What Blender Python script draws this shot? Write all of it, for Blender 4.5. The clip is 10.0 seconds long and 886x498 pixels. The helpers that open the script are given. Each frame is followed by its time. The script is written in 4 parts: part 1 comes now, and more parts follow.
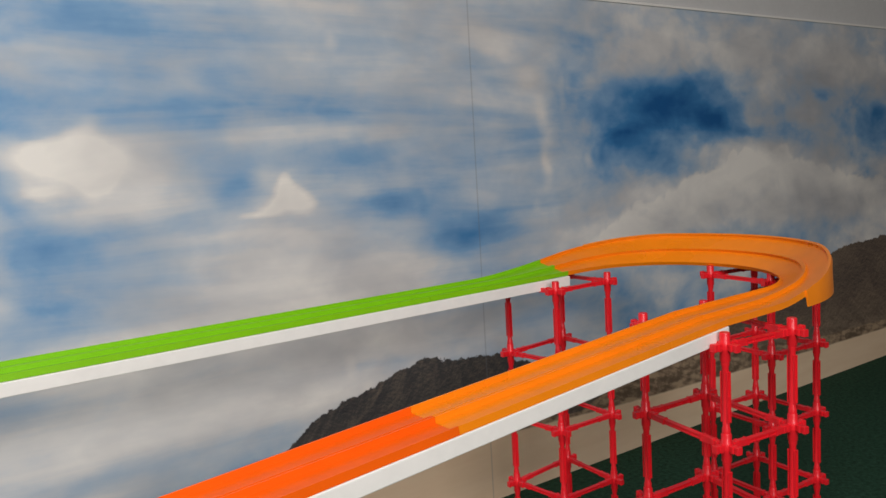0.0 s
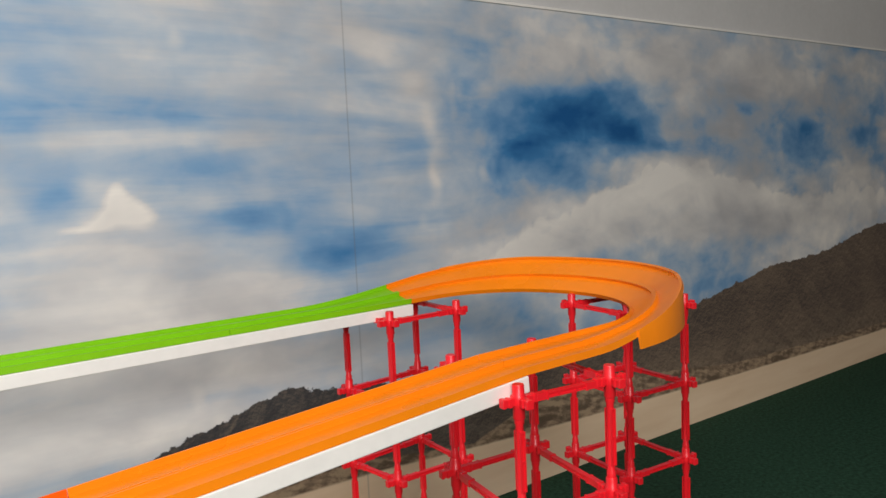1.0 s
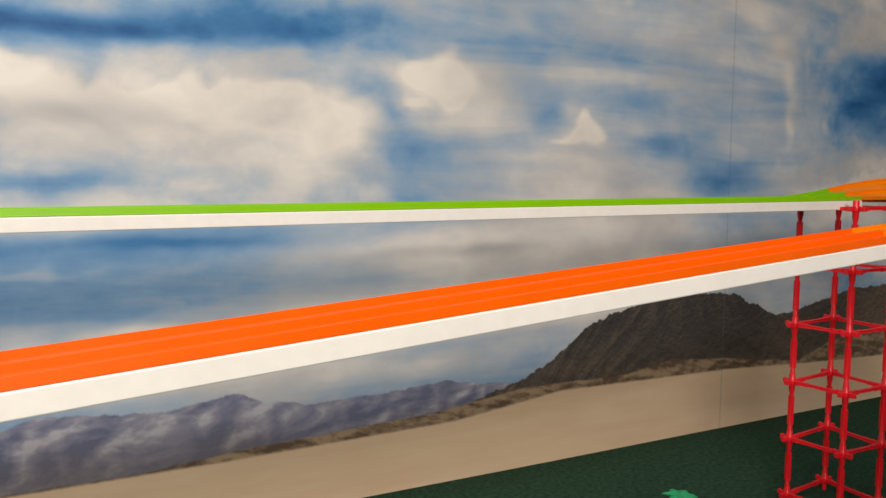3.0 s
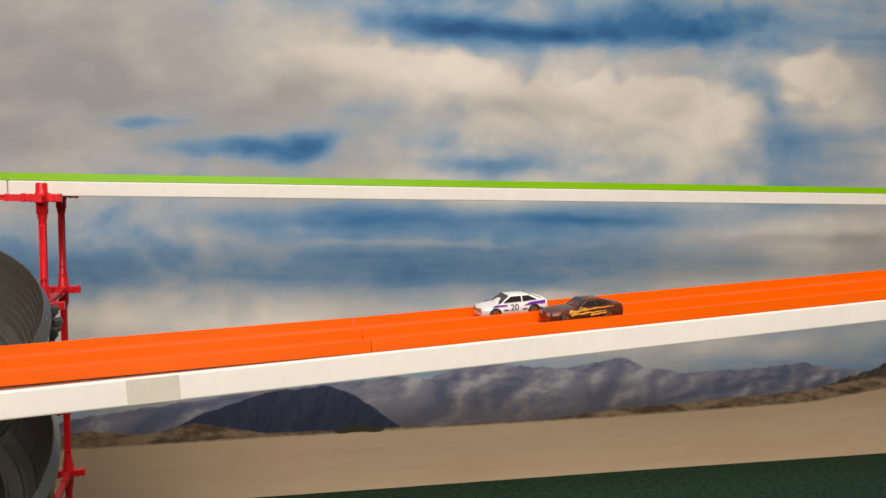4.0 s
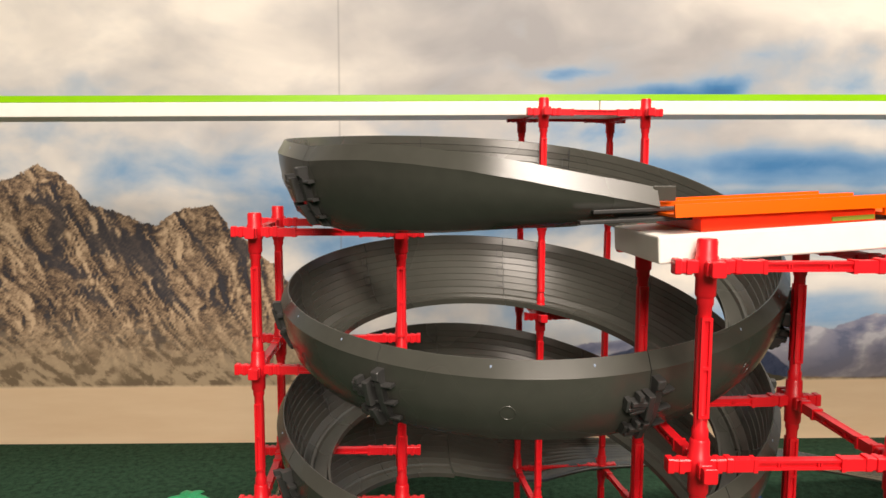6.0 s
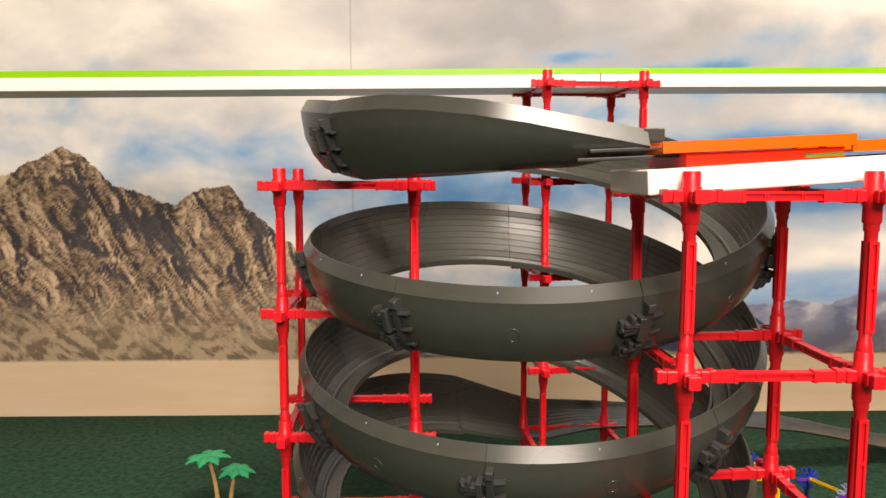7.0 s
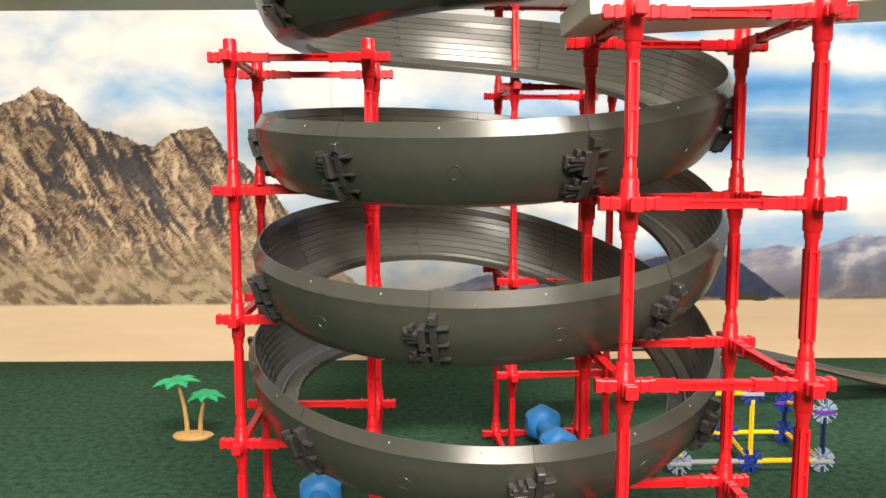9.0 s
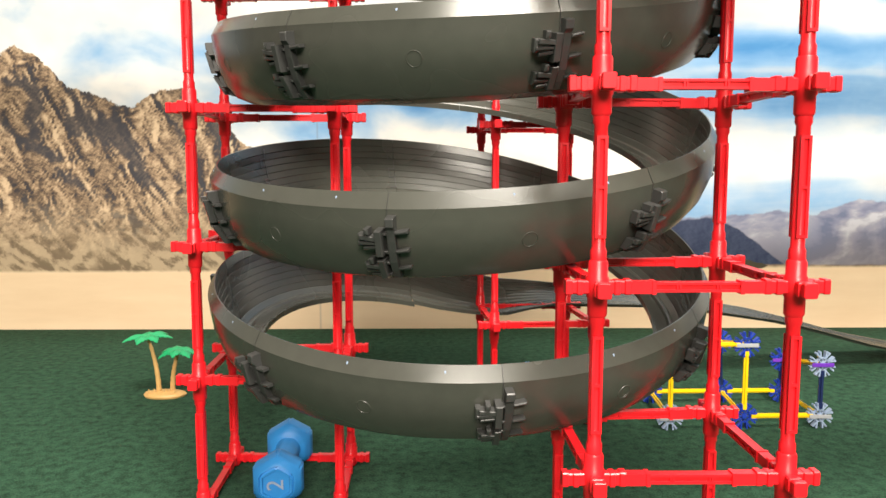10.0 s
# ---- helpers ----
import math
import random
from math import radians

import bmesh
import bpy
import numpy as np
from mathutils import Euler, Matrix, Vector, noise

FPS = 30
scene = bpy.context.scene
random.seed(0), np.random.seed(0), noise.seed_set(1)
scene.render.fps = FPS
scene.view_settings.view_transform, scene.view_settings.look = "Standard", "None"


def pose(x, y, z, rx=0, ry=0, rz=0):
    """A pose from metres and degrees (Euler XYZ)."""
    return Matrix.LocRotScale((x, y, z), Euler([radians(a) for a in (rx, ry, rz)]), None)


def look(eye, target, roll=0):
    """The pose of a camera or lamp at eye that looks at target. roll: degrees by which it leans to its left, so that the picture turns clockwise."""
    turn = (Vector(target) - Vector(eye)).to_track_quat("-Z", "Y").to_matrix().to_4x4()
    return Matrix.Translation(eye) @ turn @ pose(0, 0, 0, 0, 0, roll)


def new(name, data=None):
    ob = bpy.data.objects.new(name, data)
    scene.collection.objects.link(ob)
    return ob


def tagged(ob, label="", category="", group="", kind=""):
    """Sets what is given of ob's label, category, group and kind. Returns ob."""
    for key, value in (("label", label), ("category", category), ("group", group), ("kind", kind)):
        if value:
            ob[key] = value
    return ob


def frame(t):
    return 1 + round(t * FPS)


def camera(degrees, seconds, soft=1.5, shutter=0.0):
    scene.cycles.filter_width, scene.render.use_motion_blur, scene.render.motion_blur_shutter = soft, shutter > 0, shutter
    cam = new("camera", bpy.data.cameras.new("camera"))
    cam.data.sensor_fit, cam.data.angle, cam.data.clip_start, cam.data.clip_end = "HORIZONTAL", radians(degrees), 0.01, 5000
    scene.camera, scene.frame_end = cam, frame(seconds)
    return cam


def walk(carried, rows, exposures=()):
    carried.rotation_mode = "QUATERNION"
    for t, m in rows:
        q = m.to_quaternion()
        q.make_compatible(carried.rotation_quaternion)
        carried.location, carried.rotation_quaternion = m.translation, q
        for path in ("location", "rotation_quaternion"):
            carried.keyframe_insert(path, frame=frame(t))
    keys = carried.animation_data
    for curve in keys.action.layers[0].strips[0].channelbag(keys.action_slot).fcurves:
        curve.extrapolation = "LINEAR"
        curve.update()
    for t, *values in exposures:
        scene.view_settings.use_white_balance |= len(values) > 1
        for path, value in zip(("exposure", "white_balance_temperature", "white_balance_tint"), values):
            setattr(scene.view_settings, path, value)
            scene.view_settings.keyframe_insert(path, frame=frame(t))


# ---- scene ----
cam = camera(61.75, 10.0)
PATH = [
    (0, (1.5584, -0.0156, 0.8738), (2.6458, 1.6481, 0.6505), -3.42),
    (0.5, (1.7492, -0.0216, 0.8886), (2.8799, 1.6146, 0.6774), -3.14),
    (1, (1.8359, -0.0215, 0.8684), (2.9821, 1.6050, 0.6668), -2.56),
    (1.5, (1.7889, -0.0235, 0.8162), (2.9373, 1.6019, 0.6181), -1.81),
    (2, (1.5586, -0.0256, 0.7520), (2.6931, 1.6102, 0.5590), -0.87),
    (3.5, (0.7665, -0.0198, 0.6861), (1.4330, 1.8565, 0.4981), 0.82),
    (4, (0.5221, -0.0364, 0.6717), (0.9699, 1.9025, 0.4713), 1.41),
    (4.5, (0.2707, -0.0242, 0.6806), (0.5696, 1.9439, 0.4871), 0.94),
    (5, (0.0809, -0.0096, 0.6768), (0.2854, 1.9700, 0.4777), 1.26),
    (5.5, (0.0048, -0.0099, 0.6159), (0.1015, 1.9766, 0.4051), 0.57),
    (7, (-0.0109, -0.0825, 0.5236), (0.0235, 1.9060, 0.3129), -0.06),
    (7.5, (-0.0004, -0.0930, 0.4983), (0.0351, 1.8960, 0.2916), -0.00),
    (8, (0.0148, -0.0946, 0.4672), (0.0492, 1.8944, 0.2606), -0.03),
    (8.5, (0.0276, -0.0893, 0.4350), (0.0558, 1.8993, 0.2241), -0.08),
    (9, (0.0338, -0.0784, 0.4034), (0.0626, 1.9103, 0.1925), -0.04),
    (9.5, (0.0478, -0.0638, 0.3685), (0.0726, 1.9249, 0.1571), -0.03),
    (10, (0.0635, -0.0414, 0.3292), (0.0866, 1.9470, 0.1161), 0.01),
]
walk(cam, [(t, look(eye, target, roll)) for t, eye, target, roll in PATH],
     exposures=[(0, 0.04, 6150, 14), (1.0, 0.36, 6200, 13), (2.0, 0.47, 6400, 14), (3.5, -0.18, 6850, 15), (4.5, -0.22, 6950, 15), (5.5, 0.28, 7150, 16), (7.0, 0.55, 7350, 18), (8.5, 0.92, 7100, 14), (10.0, 1.34, 6950, 10)])

# ---- light ----
world = bpy.data.worlds.new("room_light")
scene.world = world
world.use_nodes = True
world.node_tree.nodes["Background"].inputs["Color"].default_value = (0.9, 0.95, 1.0, 1)
world.node_tree.nodes["Background"].inputs["Strength"].default_value = 0.25


def area_lamp(name, eye, target, width, height, watts, colour):
    data = bpy.data.lights.new(name, "AREA")
    data.shape, data.size, data.size_y, data.energy, data.color = "RECTANGLE", width, height, watts, colour
    ob = new(name, data)
    ob.matrix_world = look(eye, target)
    return ob


# two added lamps out of view: one overhead, one hanging free behind the camera
area_lamp("unseen_area_light", (0.55, -0.6, 2.55), (0.55, -0.1, 0.0), 1.3, 0.9, 88, (1.0, 0.96, 0.9))
area_lamp("unseen_area_light", (0.2, -3.4, 2.2), (1.0, 1.4, 0.4), 1.8, 0.9, 100, (1.0, 0.95, 0.88))

# ---- materials ----


def material(name, colour, roughness=0.5, metallic=0.0, grain=120.0, amount=0.12, bump=0.05, spec=0.5, second=8.0, random_value=0.0):
    """A painted or moulded surface: base colour with variation at two scales, and a fine relief."""
    mat = bpy.data.materials.new(name)
    mat.use_nodes = True
    tree = mat.node_tree
    nodes, links = tree.nodes, tree.links
    bsdf = nodes["Principled BSDF"]
    bsdf.inputs["Metallic"].default_value = metallic
    bsdf.inputs["Specular IOR Level"].default_value = spec
    coord = nodes.new("ShaderNodeTexCoord")
    fine = nodes.new("ShaderNodeTexNoise")
    fine.inputs["Scale"].default_value, fine.inputs["Detail"].default_value = grain, 5
    broad = nodes.new("ShaderNodeTexNoise")
    broad.inputs["Scale"].default_value, broad.inputs["Detail"].default_value = second, 3
    links.new(coord.outputs["Object"], fine.inputs["Vector"])
    links.new(coord.outputs["Object"], broad.inputs["Vector"])
    add = nodes.new("ShaderNodeMath")
    add.operation = "ADD"
    links.new(fine.outputs["Fac"], add.inputs[0])
    links.new(broad.outputs["Fac"], add.inputs[1])
    ramp = nodes.new("ShaderNodeMapRange")
    ramp.inputs["From Min"].default_value, ramp.inputs["From Max"].default_value = 0.6, 1.4
    ramp.inputs["To Min"].default_value, ramp.inputs["To Max"].default_value = 1 - amount, 1 + amount
    links.new(add.outputs[0], ramp.inputs["Value"])
    hsv = nodes.new("ShaderNodeHueSaturation")
    hsv.inputs["Color"].default_value = (*colour, 1)
    if random_value:
        info = nodes.new("ShaderNodeObjectInfo")
        rnd = nodes.new("ShaderNodeMapRange")
        rnd.inputs["To Min"].default_value, rnd.inputs["To Max"].default_value = 1 - random_value, 1 + random_value
        links.new(info.outputs["Random"], rnd.inputs["Value"])
        mul = nodes.new("ShaderNodeMath")
        mul.operation = "MULTIPLY"
        links.new(rnd.outputs[0], mul.inputs[0])
        links.new(ramp.outputs[0], mul.inputs[1])
        links.new(mul.outputs[0], hsv.inputs["Value"])
    else:
        links.new(ramp.outputs[0], hsv.inputs["Value"])
    links.new(hsv.outputs["Color"], bsdf.inputs["Base Color"])
    rough = nodes.new("ShaderNodeMapRange")
    rough.inputs["To Min"].default_value, rough.inputs["To Max"].default_value = max(roughness - 0.08, 0.03), min(roughness + 0.1, 1)
    links.new(broad.outputs["Fac"], rough.inputs["Value"])
    links.new(rough.outputs[0], bsdf.inputs["Roughness"])
    if bump:
        b = nodes.new("ShaderNodeBump")
        b.inputs["Strength"].default_value, b.inputs["Distance"].default_value = bump, 0.002
        links.new(fine.outputs["Fac"], b.inputs["Height"])
        links.new(b.outputs["Normal"], bsdf.inputs["Normal"])
    return mat


RED = material("red_plastic", (0.78, 0.012, 0.02), 0.34, grain=60, amount=0.05, bump=0.02, random_value=0.04)
GREY = material("grey_plastic", (0.054, 0.055, 0.046), 0.25, grain=90, amount=0.12, bump=0.02, second=5, spec=0.6)
CLIP = material("dark_clip_plastic", (0.042, 0.042, 0.041), 0.30, grain=90, amount=0.1, bump=0.02)
ORANGE = material("orange_plastic", (0.87, 0.114, 0.001), 0.33, grain=40, amount=0.06, bump=0.02, spec=0.3)
AMBER = material("amber_plastic", (0.88, 0.235, 0.002), 0.28, grain=40, amount=0.06, bump=0.02, spec=0.42)
LIME = material("green_plastic", (0.21, 0.51, 0.002), 0.38, grain=40, amount=0.06, bump=0.02, spec=0.3)
WHITE = material("white_painted_board", (0.87, 0.84, 0.78), 0.42, grain=70, amount=0.05, bump=0.06)
CARPET = material("green_carpet", (0.025, 0.066, 0.039), 0.95, grain=420, amount=0.75, bump=1.0, spec=0.1, second=90)
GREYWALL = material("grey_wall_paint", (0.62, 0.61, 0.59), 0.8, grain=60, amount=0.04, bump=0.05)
# dark taupe for the unseen walls and ceiling, so less light bounces back
DIMWALL = material("dim_bounce_wall", (0.24, 0.22, 0.20), 0.85, grain=60, amount=0.06, bump=0.05)
BLUE = material("blue_vinyl", (0.02, 0.24, 0.62), 0.45, grain=80, amount=0.06, bump=0.03)
LEAF = material("palm_green_plastic", (0.01, 0.36, 0.14), 0.4, grain=80, amount=0.15)
TRUNK = material("palm_tan_plastic", (0.6, 0.36, 0.13), 0.5, grain=200, amount=0.15)
YELLOW = material("yellow_plastic", (0.85, 0.55, 0.01), 0.35, amount=0.05)
KBLUE = material("blue_plastic", (0.01, 0.04, 0.35), 0.35, amount=0.05)
KPALE = material("pale_blue_plastic", (0.28, 0.36, 0.5), 0.4, amount=0.05)
KNAVY = material("navy_plastic", (0.01, 0.02, 0.08), 0.35, amount=0.05)
KGREY = material("light_grey_plastic", (0.35, 0.36, 0.38), 0.4, amount=0.05)
PURPLE = material("purple_plastic", (0.14, 0.03, 0.4), 0.35, amount=0.05)

TAPE = material("board_tape", (0.66, 0.62, 0.53), 0.45, grain=90, amount=0.06)
OLIVE = material("olive_strip", (0.22, 0.25, 0.02), 0.5, amount=0.1)

# ---- helpers of the build ----


def finish(name, bm, mat, smooth=None):
    mesh = bpy.data.meshes.new(name)
    bm.normal_update()
    bm.to_mesh(mesh)
    bm.free()
    mesh.materials.append(mat)
    if smooth is not None:
        mesh.shade_smooth()
        mesh.set_sharp_from_angle(angle=radians(smooth))
    return mesh


def part(name, bm, mat, parent, label="", smooth=None, m=None):
    """One bmesh, or a mesh made before, as a mesh object under a thing."""
    mesh = finish(name, bm, mat, smooth) if isinstance(bm, bmesh.types.BMesh) else bm
    ob = new(name, mesh)
    ob.parent = parent
    if m is not None:
        ob.matrix_basis = m
    return tagged(ob, label) if label else ob


def thing(name, label, category, group="", m=None, kind=""):
    ob = tagged(new(name), label, category, group, kind)
    ob.empty_display_size = 0.02
    if m is not None:
        ob.matrix_basis = m
    return ob


def box(bm, x0, x1, y0, y1, z0, z1, m=None, bevel=0.0):
    b = bmesh.new() if bevel else bm
    v = [b.verts.new((x, y, z)) for z in (z0, z1) for y in (y0, y1) for x in (x0, x1)]
    for q in ((0, 2, 3, 1), (4, 5, 7, 6), (0, 1, 5, 4), (2, 6, 7, 3), (0, 4, 6, 2), (1, 3, 7, 5)):
        b.faces.new([v[i] for i in q])
    if bevel:
        bmesh.ops.bevel(b, geom=list(b.edges), offset=bevel, segments=2, affect="EDGES", profile=0.5)
        tmp = bpy.data.meshes.new("tmp")
        b.to_mesh(tmp)
        b.free()
        if m is not None:
            tmp.transform(m)
        bm.from_mesh(tmp)
        bpy.data.meshes.remove(tmp)
    elif m is not None:
        for w in v:
            w.co = m @ w.co
    return bm


def lathe(bm, profile, sides=16, m=None, caps=True):
    """Turns (radius, z) pairs round z."""
    rings = []
    for r, z in profile:
        ring = []
        for i in range(sides):
            a = 2 * math.pi * i / sides
            co = Vector((r * math.cos(a), r * math.sin(a), z))
            ring.append(bm.verts.new(m @ co if m is not None else co))
        rings.append(ring)
    for a, b in zip(rings, rings[1:]):
        for i in range(sides):
            j = (i + 1) % sides
            bm.faces.new((a[i], a[j], b[j], b[i]))
    if caps:
        bm.faces.new(list(reversed(rings[0])))
        bm.faces.new(rings[-1])
    return bm


def sweep(bm, rings, closed=True):
    """Joins rings of points into a skin, with end caps."""
    rows = [[bm.verts.new(p) for p in ring] for ring in rings]
    n = len(rows[0])
    for a, b in zip(rows, rows[1:]):
        for i in range(n if closed else n - 1):
            j = (i + 1) % n
            bm.faces.new((a[i], a[j], b[j], b[i]))
    if closed:
        bm.faces.new(list(reversed(rows[0])))
        bm.faces.new(rows[-1])
    bmesh.ops.recalc_face_normals(bm, faces=bm.faces)
    return bm


def between(a, b):
    """The pose of a piece that lies along x, from a to b."""
    a, b = Vector(a), Vector(b)
    d = (b - a).normalized()
    side = Vector((0, 0, 1)).cross(d)
    side = side.normalized() if side.length > 1e-4 else Vector((0, 1, 0))
    up = d.cross(side)
    return Matrix.Translation(a) @ Matrix((d, side, up)).transposed().to_4x4()


# ---- the setting ----
MURAL_TOP = 1.297


def wall_y(x):
    """The mural wall, with the slight waviness of hung paper."""
    return 1.476 + 0.0012 * math.sin(x * 2.3) + 0.0008 * math.sin(x * 5.1 + 1)


def floor_sheet():
    bm = bmesh.new()
    box(bm, -2.6, 5.5, -4.6, 2.3, -0.06, 0.0)
    tagged(part("floor", bm, CARPET, None), "dark green short-pile carpet", "floor", kind="structure")


floor_sheet()


def wall_strip(bm, x0, x1, z0, z1, step=0.1, back=0.08, front=0.0):
    n = max(2, int((x1 - x0) / step))
    rings = []
    for i in range(n + 1):
        x = x0 + (x1 - x0) * i / n
        y = wall_y(x) - front
        rings.append([(x, y, z0), (x, y, z1), (x, y + back, z1), (x, y + back, z0)])
    return sweep(bm, rings)


def plain_box(name, mat, label, category, *span):
    bm = bmesh.new()
    box(bm, *span)
    return tagged(part(name, bm, mat, None), label, category, kind="structure")


bm = bmesh.new()
wall_strip(bm, -2.5, 5.4, -0.06, 2.6, back=0.1, front=-0.004)
tagged(part("wall_north", bm, GREYWALL, None, smooth=30), "pale grey painted wall behind the mural", "wall", kind="structure")
# unseen enclosure added round the scene, kept dark to limit bounced light
plain_box("wall_east", DIMWALL, "unseen side wall, darkened to cut bounced light", "wall", 5.31, 5.41, -4.6, 1.47, 0, 2.6)
plain_box("wall_west", DIMWALL, "unseen side wall, darkened to cut bounced light", "wall", -2.6, -2.5, -4.6, 1.6, 0, 2.6)
plain_box("wall_south", DIMWALL, "unseen rear wall, darkened to cut bounced light", "wall", -2.5, 5.31, -4.6, -4.5, 0, 2.6)
plain_box("ceiling", DIMWALL, "unseen ceiling, darkened to cut bounced light", "ceiling", -2.5, 5.4, -4.5, 2.3, 2.6, 2.7)

# ---- the printed mural ----


class Nodes:
    """Short names for the nodes of one material."""

    def __init__(self, name):
        self.mat = bpy.data.materials.new(name)
        self.mat.use_nodes = True
        self.tree = self.mat.node_tree
        self.bsdf = self.tree.nodes["Principled BSDF"]

    def put(self, socket, value):
        if isinstance(value, bpy.types.NodeSocket):
            self.tree.links.new(value, socket)
        elif isinstance(value, tuple):
            socket.default_value = (*value, 1) if len(socket.default_value) == 4 and len(value) == 3 else value
        else:
            socket.default_value = value

    def math(self, op, a, b=0.0, clamp=False):
        n = self.tree.nodes.new("ShaderNodeMath")
        n.operation, n.use_clamp = op, clamp
        self.put(n.inputs[0], a)
        self.put(n.inputs[1], b)
        return n.outputs[0]

    def step(self, v, lo, hi, a=0.0, b=1.0):
        n = self.tree.nodes.new("ShaderNodeMapRange")
        n.interpolation_type = "SMOOTHSTEP"
        for i, x in enumerate((v, lo, hi, a, b)):
            self.put(n.inputs[i], x)
        return n.outputs[0]

    def mix(self, f, a, b, mode="MIX"):
        n = self.tree.nodes.new("ShaderNodeMix")
        n.data_type, n.blend_type = "RGBA", mode
        self.put(n.inputs[0], f)
        self.put(n.inputs[6], a)
        self.put(n.inputs[7], b)
        return n.outputs[2]

    def ramp(self, v, stops):
        n = self.tree.nodes.new("ShaderNodeValToRGB")
        e = n.color_ramp.elements
        while len(e) < len(stops):
            e.new(0.5)
        for k, (p, c) in zip(e, stops):
            k.position, k.color = p, (*c, 1)
        self.put(n.inputs[0], v)
        return n.outputs[0]

    def place(self, source, scale, offset=(0, 0, 0), turn=0.0):
        n = self.tree.nodes.new("ShaderNodeMapping")
        self.put(n.inputs["Vector"], source)
        n.inputs["Scale"].default_value, n.inputs["Location"].default_value = scale, offset
        n.inputs["Rotation"].default_value = (0, radians(turn), 0)
        return n.outputs[0]

    def noise(self, source, scale, detail=6, rough=0.55, warp=0.0, kind="FBM"):
        n = self.tree.nodes.new("ShaderNodeTexNoise")
        n.noise_type = kind
        if kind == "RIDGED_MULTIFRACTAL":
            n.inputs["Offset"].default_value, n.inputs["Gain"].default_value = 1.0, 1.6
        self.put(n.inputs["Vector"], source)
        n.inputs["Scale"].default_value, n.inputs["Detail"].default_value = scale, detail
        n.inputs["Roughness"].default_value, n.inputs["Distortion"].default_value = rough, warp
        return n.outputs[0]

    def attribute(self, name):
        n = self.tree.nodes.new("ShaderNodeAttribute")
        n.attribute_name = name
        s = self.tree.nodes.new("ShaderNodeSeparateXYZ")
        self.tree.links.new(n.outputs["Vector"], s.inputs[0])
        return s.outputs


# the picture's layout: soft patches of cloud (+) and open blue (-), as x, z, width, height, amount
CLOUD_LEFT = [(-0.56, 0.920, 0.5, 0.25, 0.30), (-0.08, 0.828, 0.35, 0.22, 0.10), (0.24, 0.756, 0.09, 0.022, -0.40), (0.38, 0.714, 0.13, 0.018, -0.34), (0.60, 0.736, 0.07, 0.026, -0.30),
              (0.51, 0.703, 0.1, 0.018, -0.35), (0.31, 0.881, 0.16, 0.07, 0.16), (0.75, 0.885, 0.17, 0.055, 0.42), (0.95, 0.846, 0.1, 0.06, 0.25), (0.86, 0.968, 0.12, 0.022, -0.45),
              (-0.32, 0.486, 0.1, 0.05, -0.15), (-0.00, 0.489, 0.18, 0.07, -0.22), (0.07, 0.372, 0.25, 0.05, 0.22)]
CLOUD_MID = [(1.13, 0.818, 0.15, 0.06, 0.36), (1.37, 0.856, 0.14, 0.04, 0.42), (1.51, 0.800, 0.09, 0.05, 0.25), (1.09, 0.974, 0.16, 0.028, -0.50), (1.37, 1.015, 0.22, 0.05, -0.45), (1.61, 0.850, 0.05, 0.06, -0.28),
             (0.92, 0.695, 0.13, 0.02, -0.32), (0.58, 0.723, 0.06, 0.02, -0.22), (1.69, 0.746, 0.14, 0.05, -0.32),
             (1.97, 0.943, 0.08, 0.1, -0.20), (2.04, 0.855, 0.05, 0.05, -0.25)]
CLOUD_RIGHT = [(2.38, 0.792, 0.12, 0.035, -0.20), (2.25, 0.91, 0.28, 0.05, -0.12), (1.90, 0.78, 0.2, 0.05, -0.14), (2.0, 1.02, 0.25, 0.03, -0.10), (2.51, 0.842, 0.1, 0.03, -0.20), (2.61, 0.703, 0.15, 0.045, -0.30), (3.33, 1.025, 0.25, 0.075, -0.40), (3.14, 0.92, 0.14, 0.07, -0.32), (3.30, 0.87, 0.13, 0.04, -0.28), (3.60, 0.966, 0.16, 0.05, -0.36), (3.42, 1.00, 0.3, 0.10, -0.12),
               (3.88, 0.917, 0.18, 0.03, -0.35), (4.60, 0.968, 0.13, 0.08, -0.36), (5.06, 0.963, 0.13, 0.09, -0.34), (3.73, 0.818, 0.16, 0.055, 0.42), (3.42, 0.751, 0.2, 0.05, 0.35), (4.17, 0.754, 0.3, 0.1, 0.40),
               (3.12, 0.663, 0.16, 0.05, 0.30), (4.03, 1.177, 0.7, 0.09, 0.25), (2.74, 1.155, 0.05, 0.04, 0.20), (2.83, 1.083, 0.05, 0.035, 0.25), (2.89, 0.970, 0.026, 0.08, 0.22), (2.87, 0.858, 0.018, 0.05, 0.18), (4.95, 0.766, 0.2, 0.08, 0.30)]
CLOUD_LOW = [(0.80, 0.579, 0.35, 0.018, -0.16), (1.24, 0.579, 0.22, 0.014, -0.15), (0.75, 0.532, 0.28, 0.01, 0.16), (0.72, 0.469, 0.45, 0.045, -0.15), (1.19, 0.474, 0.3, 0.05, -0.12), (0.53, 0.363, 0.07, 0.016, 0.35),
             (1.02, 0.368, 0.1, 0.022, 0.32), (1.12, 0.405, 0.08, 0.012, 0.25), (0.75, 0.336, 0.5, 0.03, 0.25), (0.75, 0.56, 0.4, 0.05, -0.12), (0.8, 0.39, 0.4, 0.07, 0.10), (1.29, 0.337, 0.4, 0.05, 0.15), (0.85, 0.635, 0.5, 0.022, 0.16), (2.25, 0.489, 0.45, 0.16, 0.24), (1.74, 0.554, 0.2, 0.03, 0.10), (1.95, 0.80, 0.45, 0.30, 0.13), (2.1, 0.62, 0.4, 0.12, 0.08), (1.75, 0.40, 0.5, 0.16, 0.14), (0.98, 0.86, 0.3, 0.05, 0.10)]
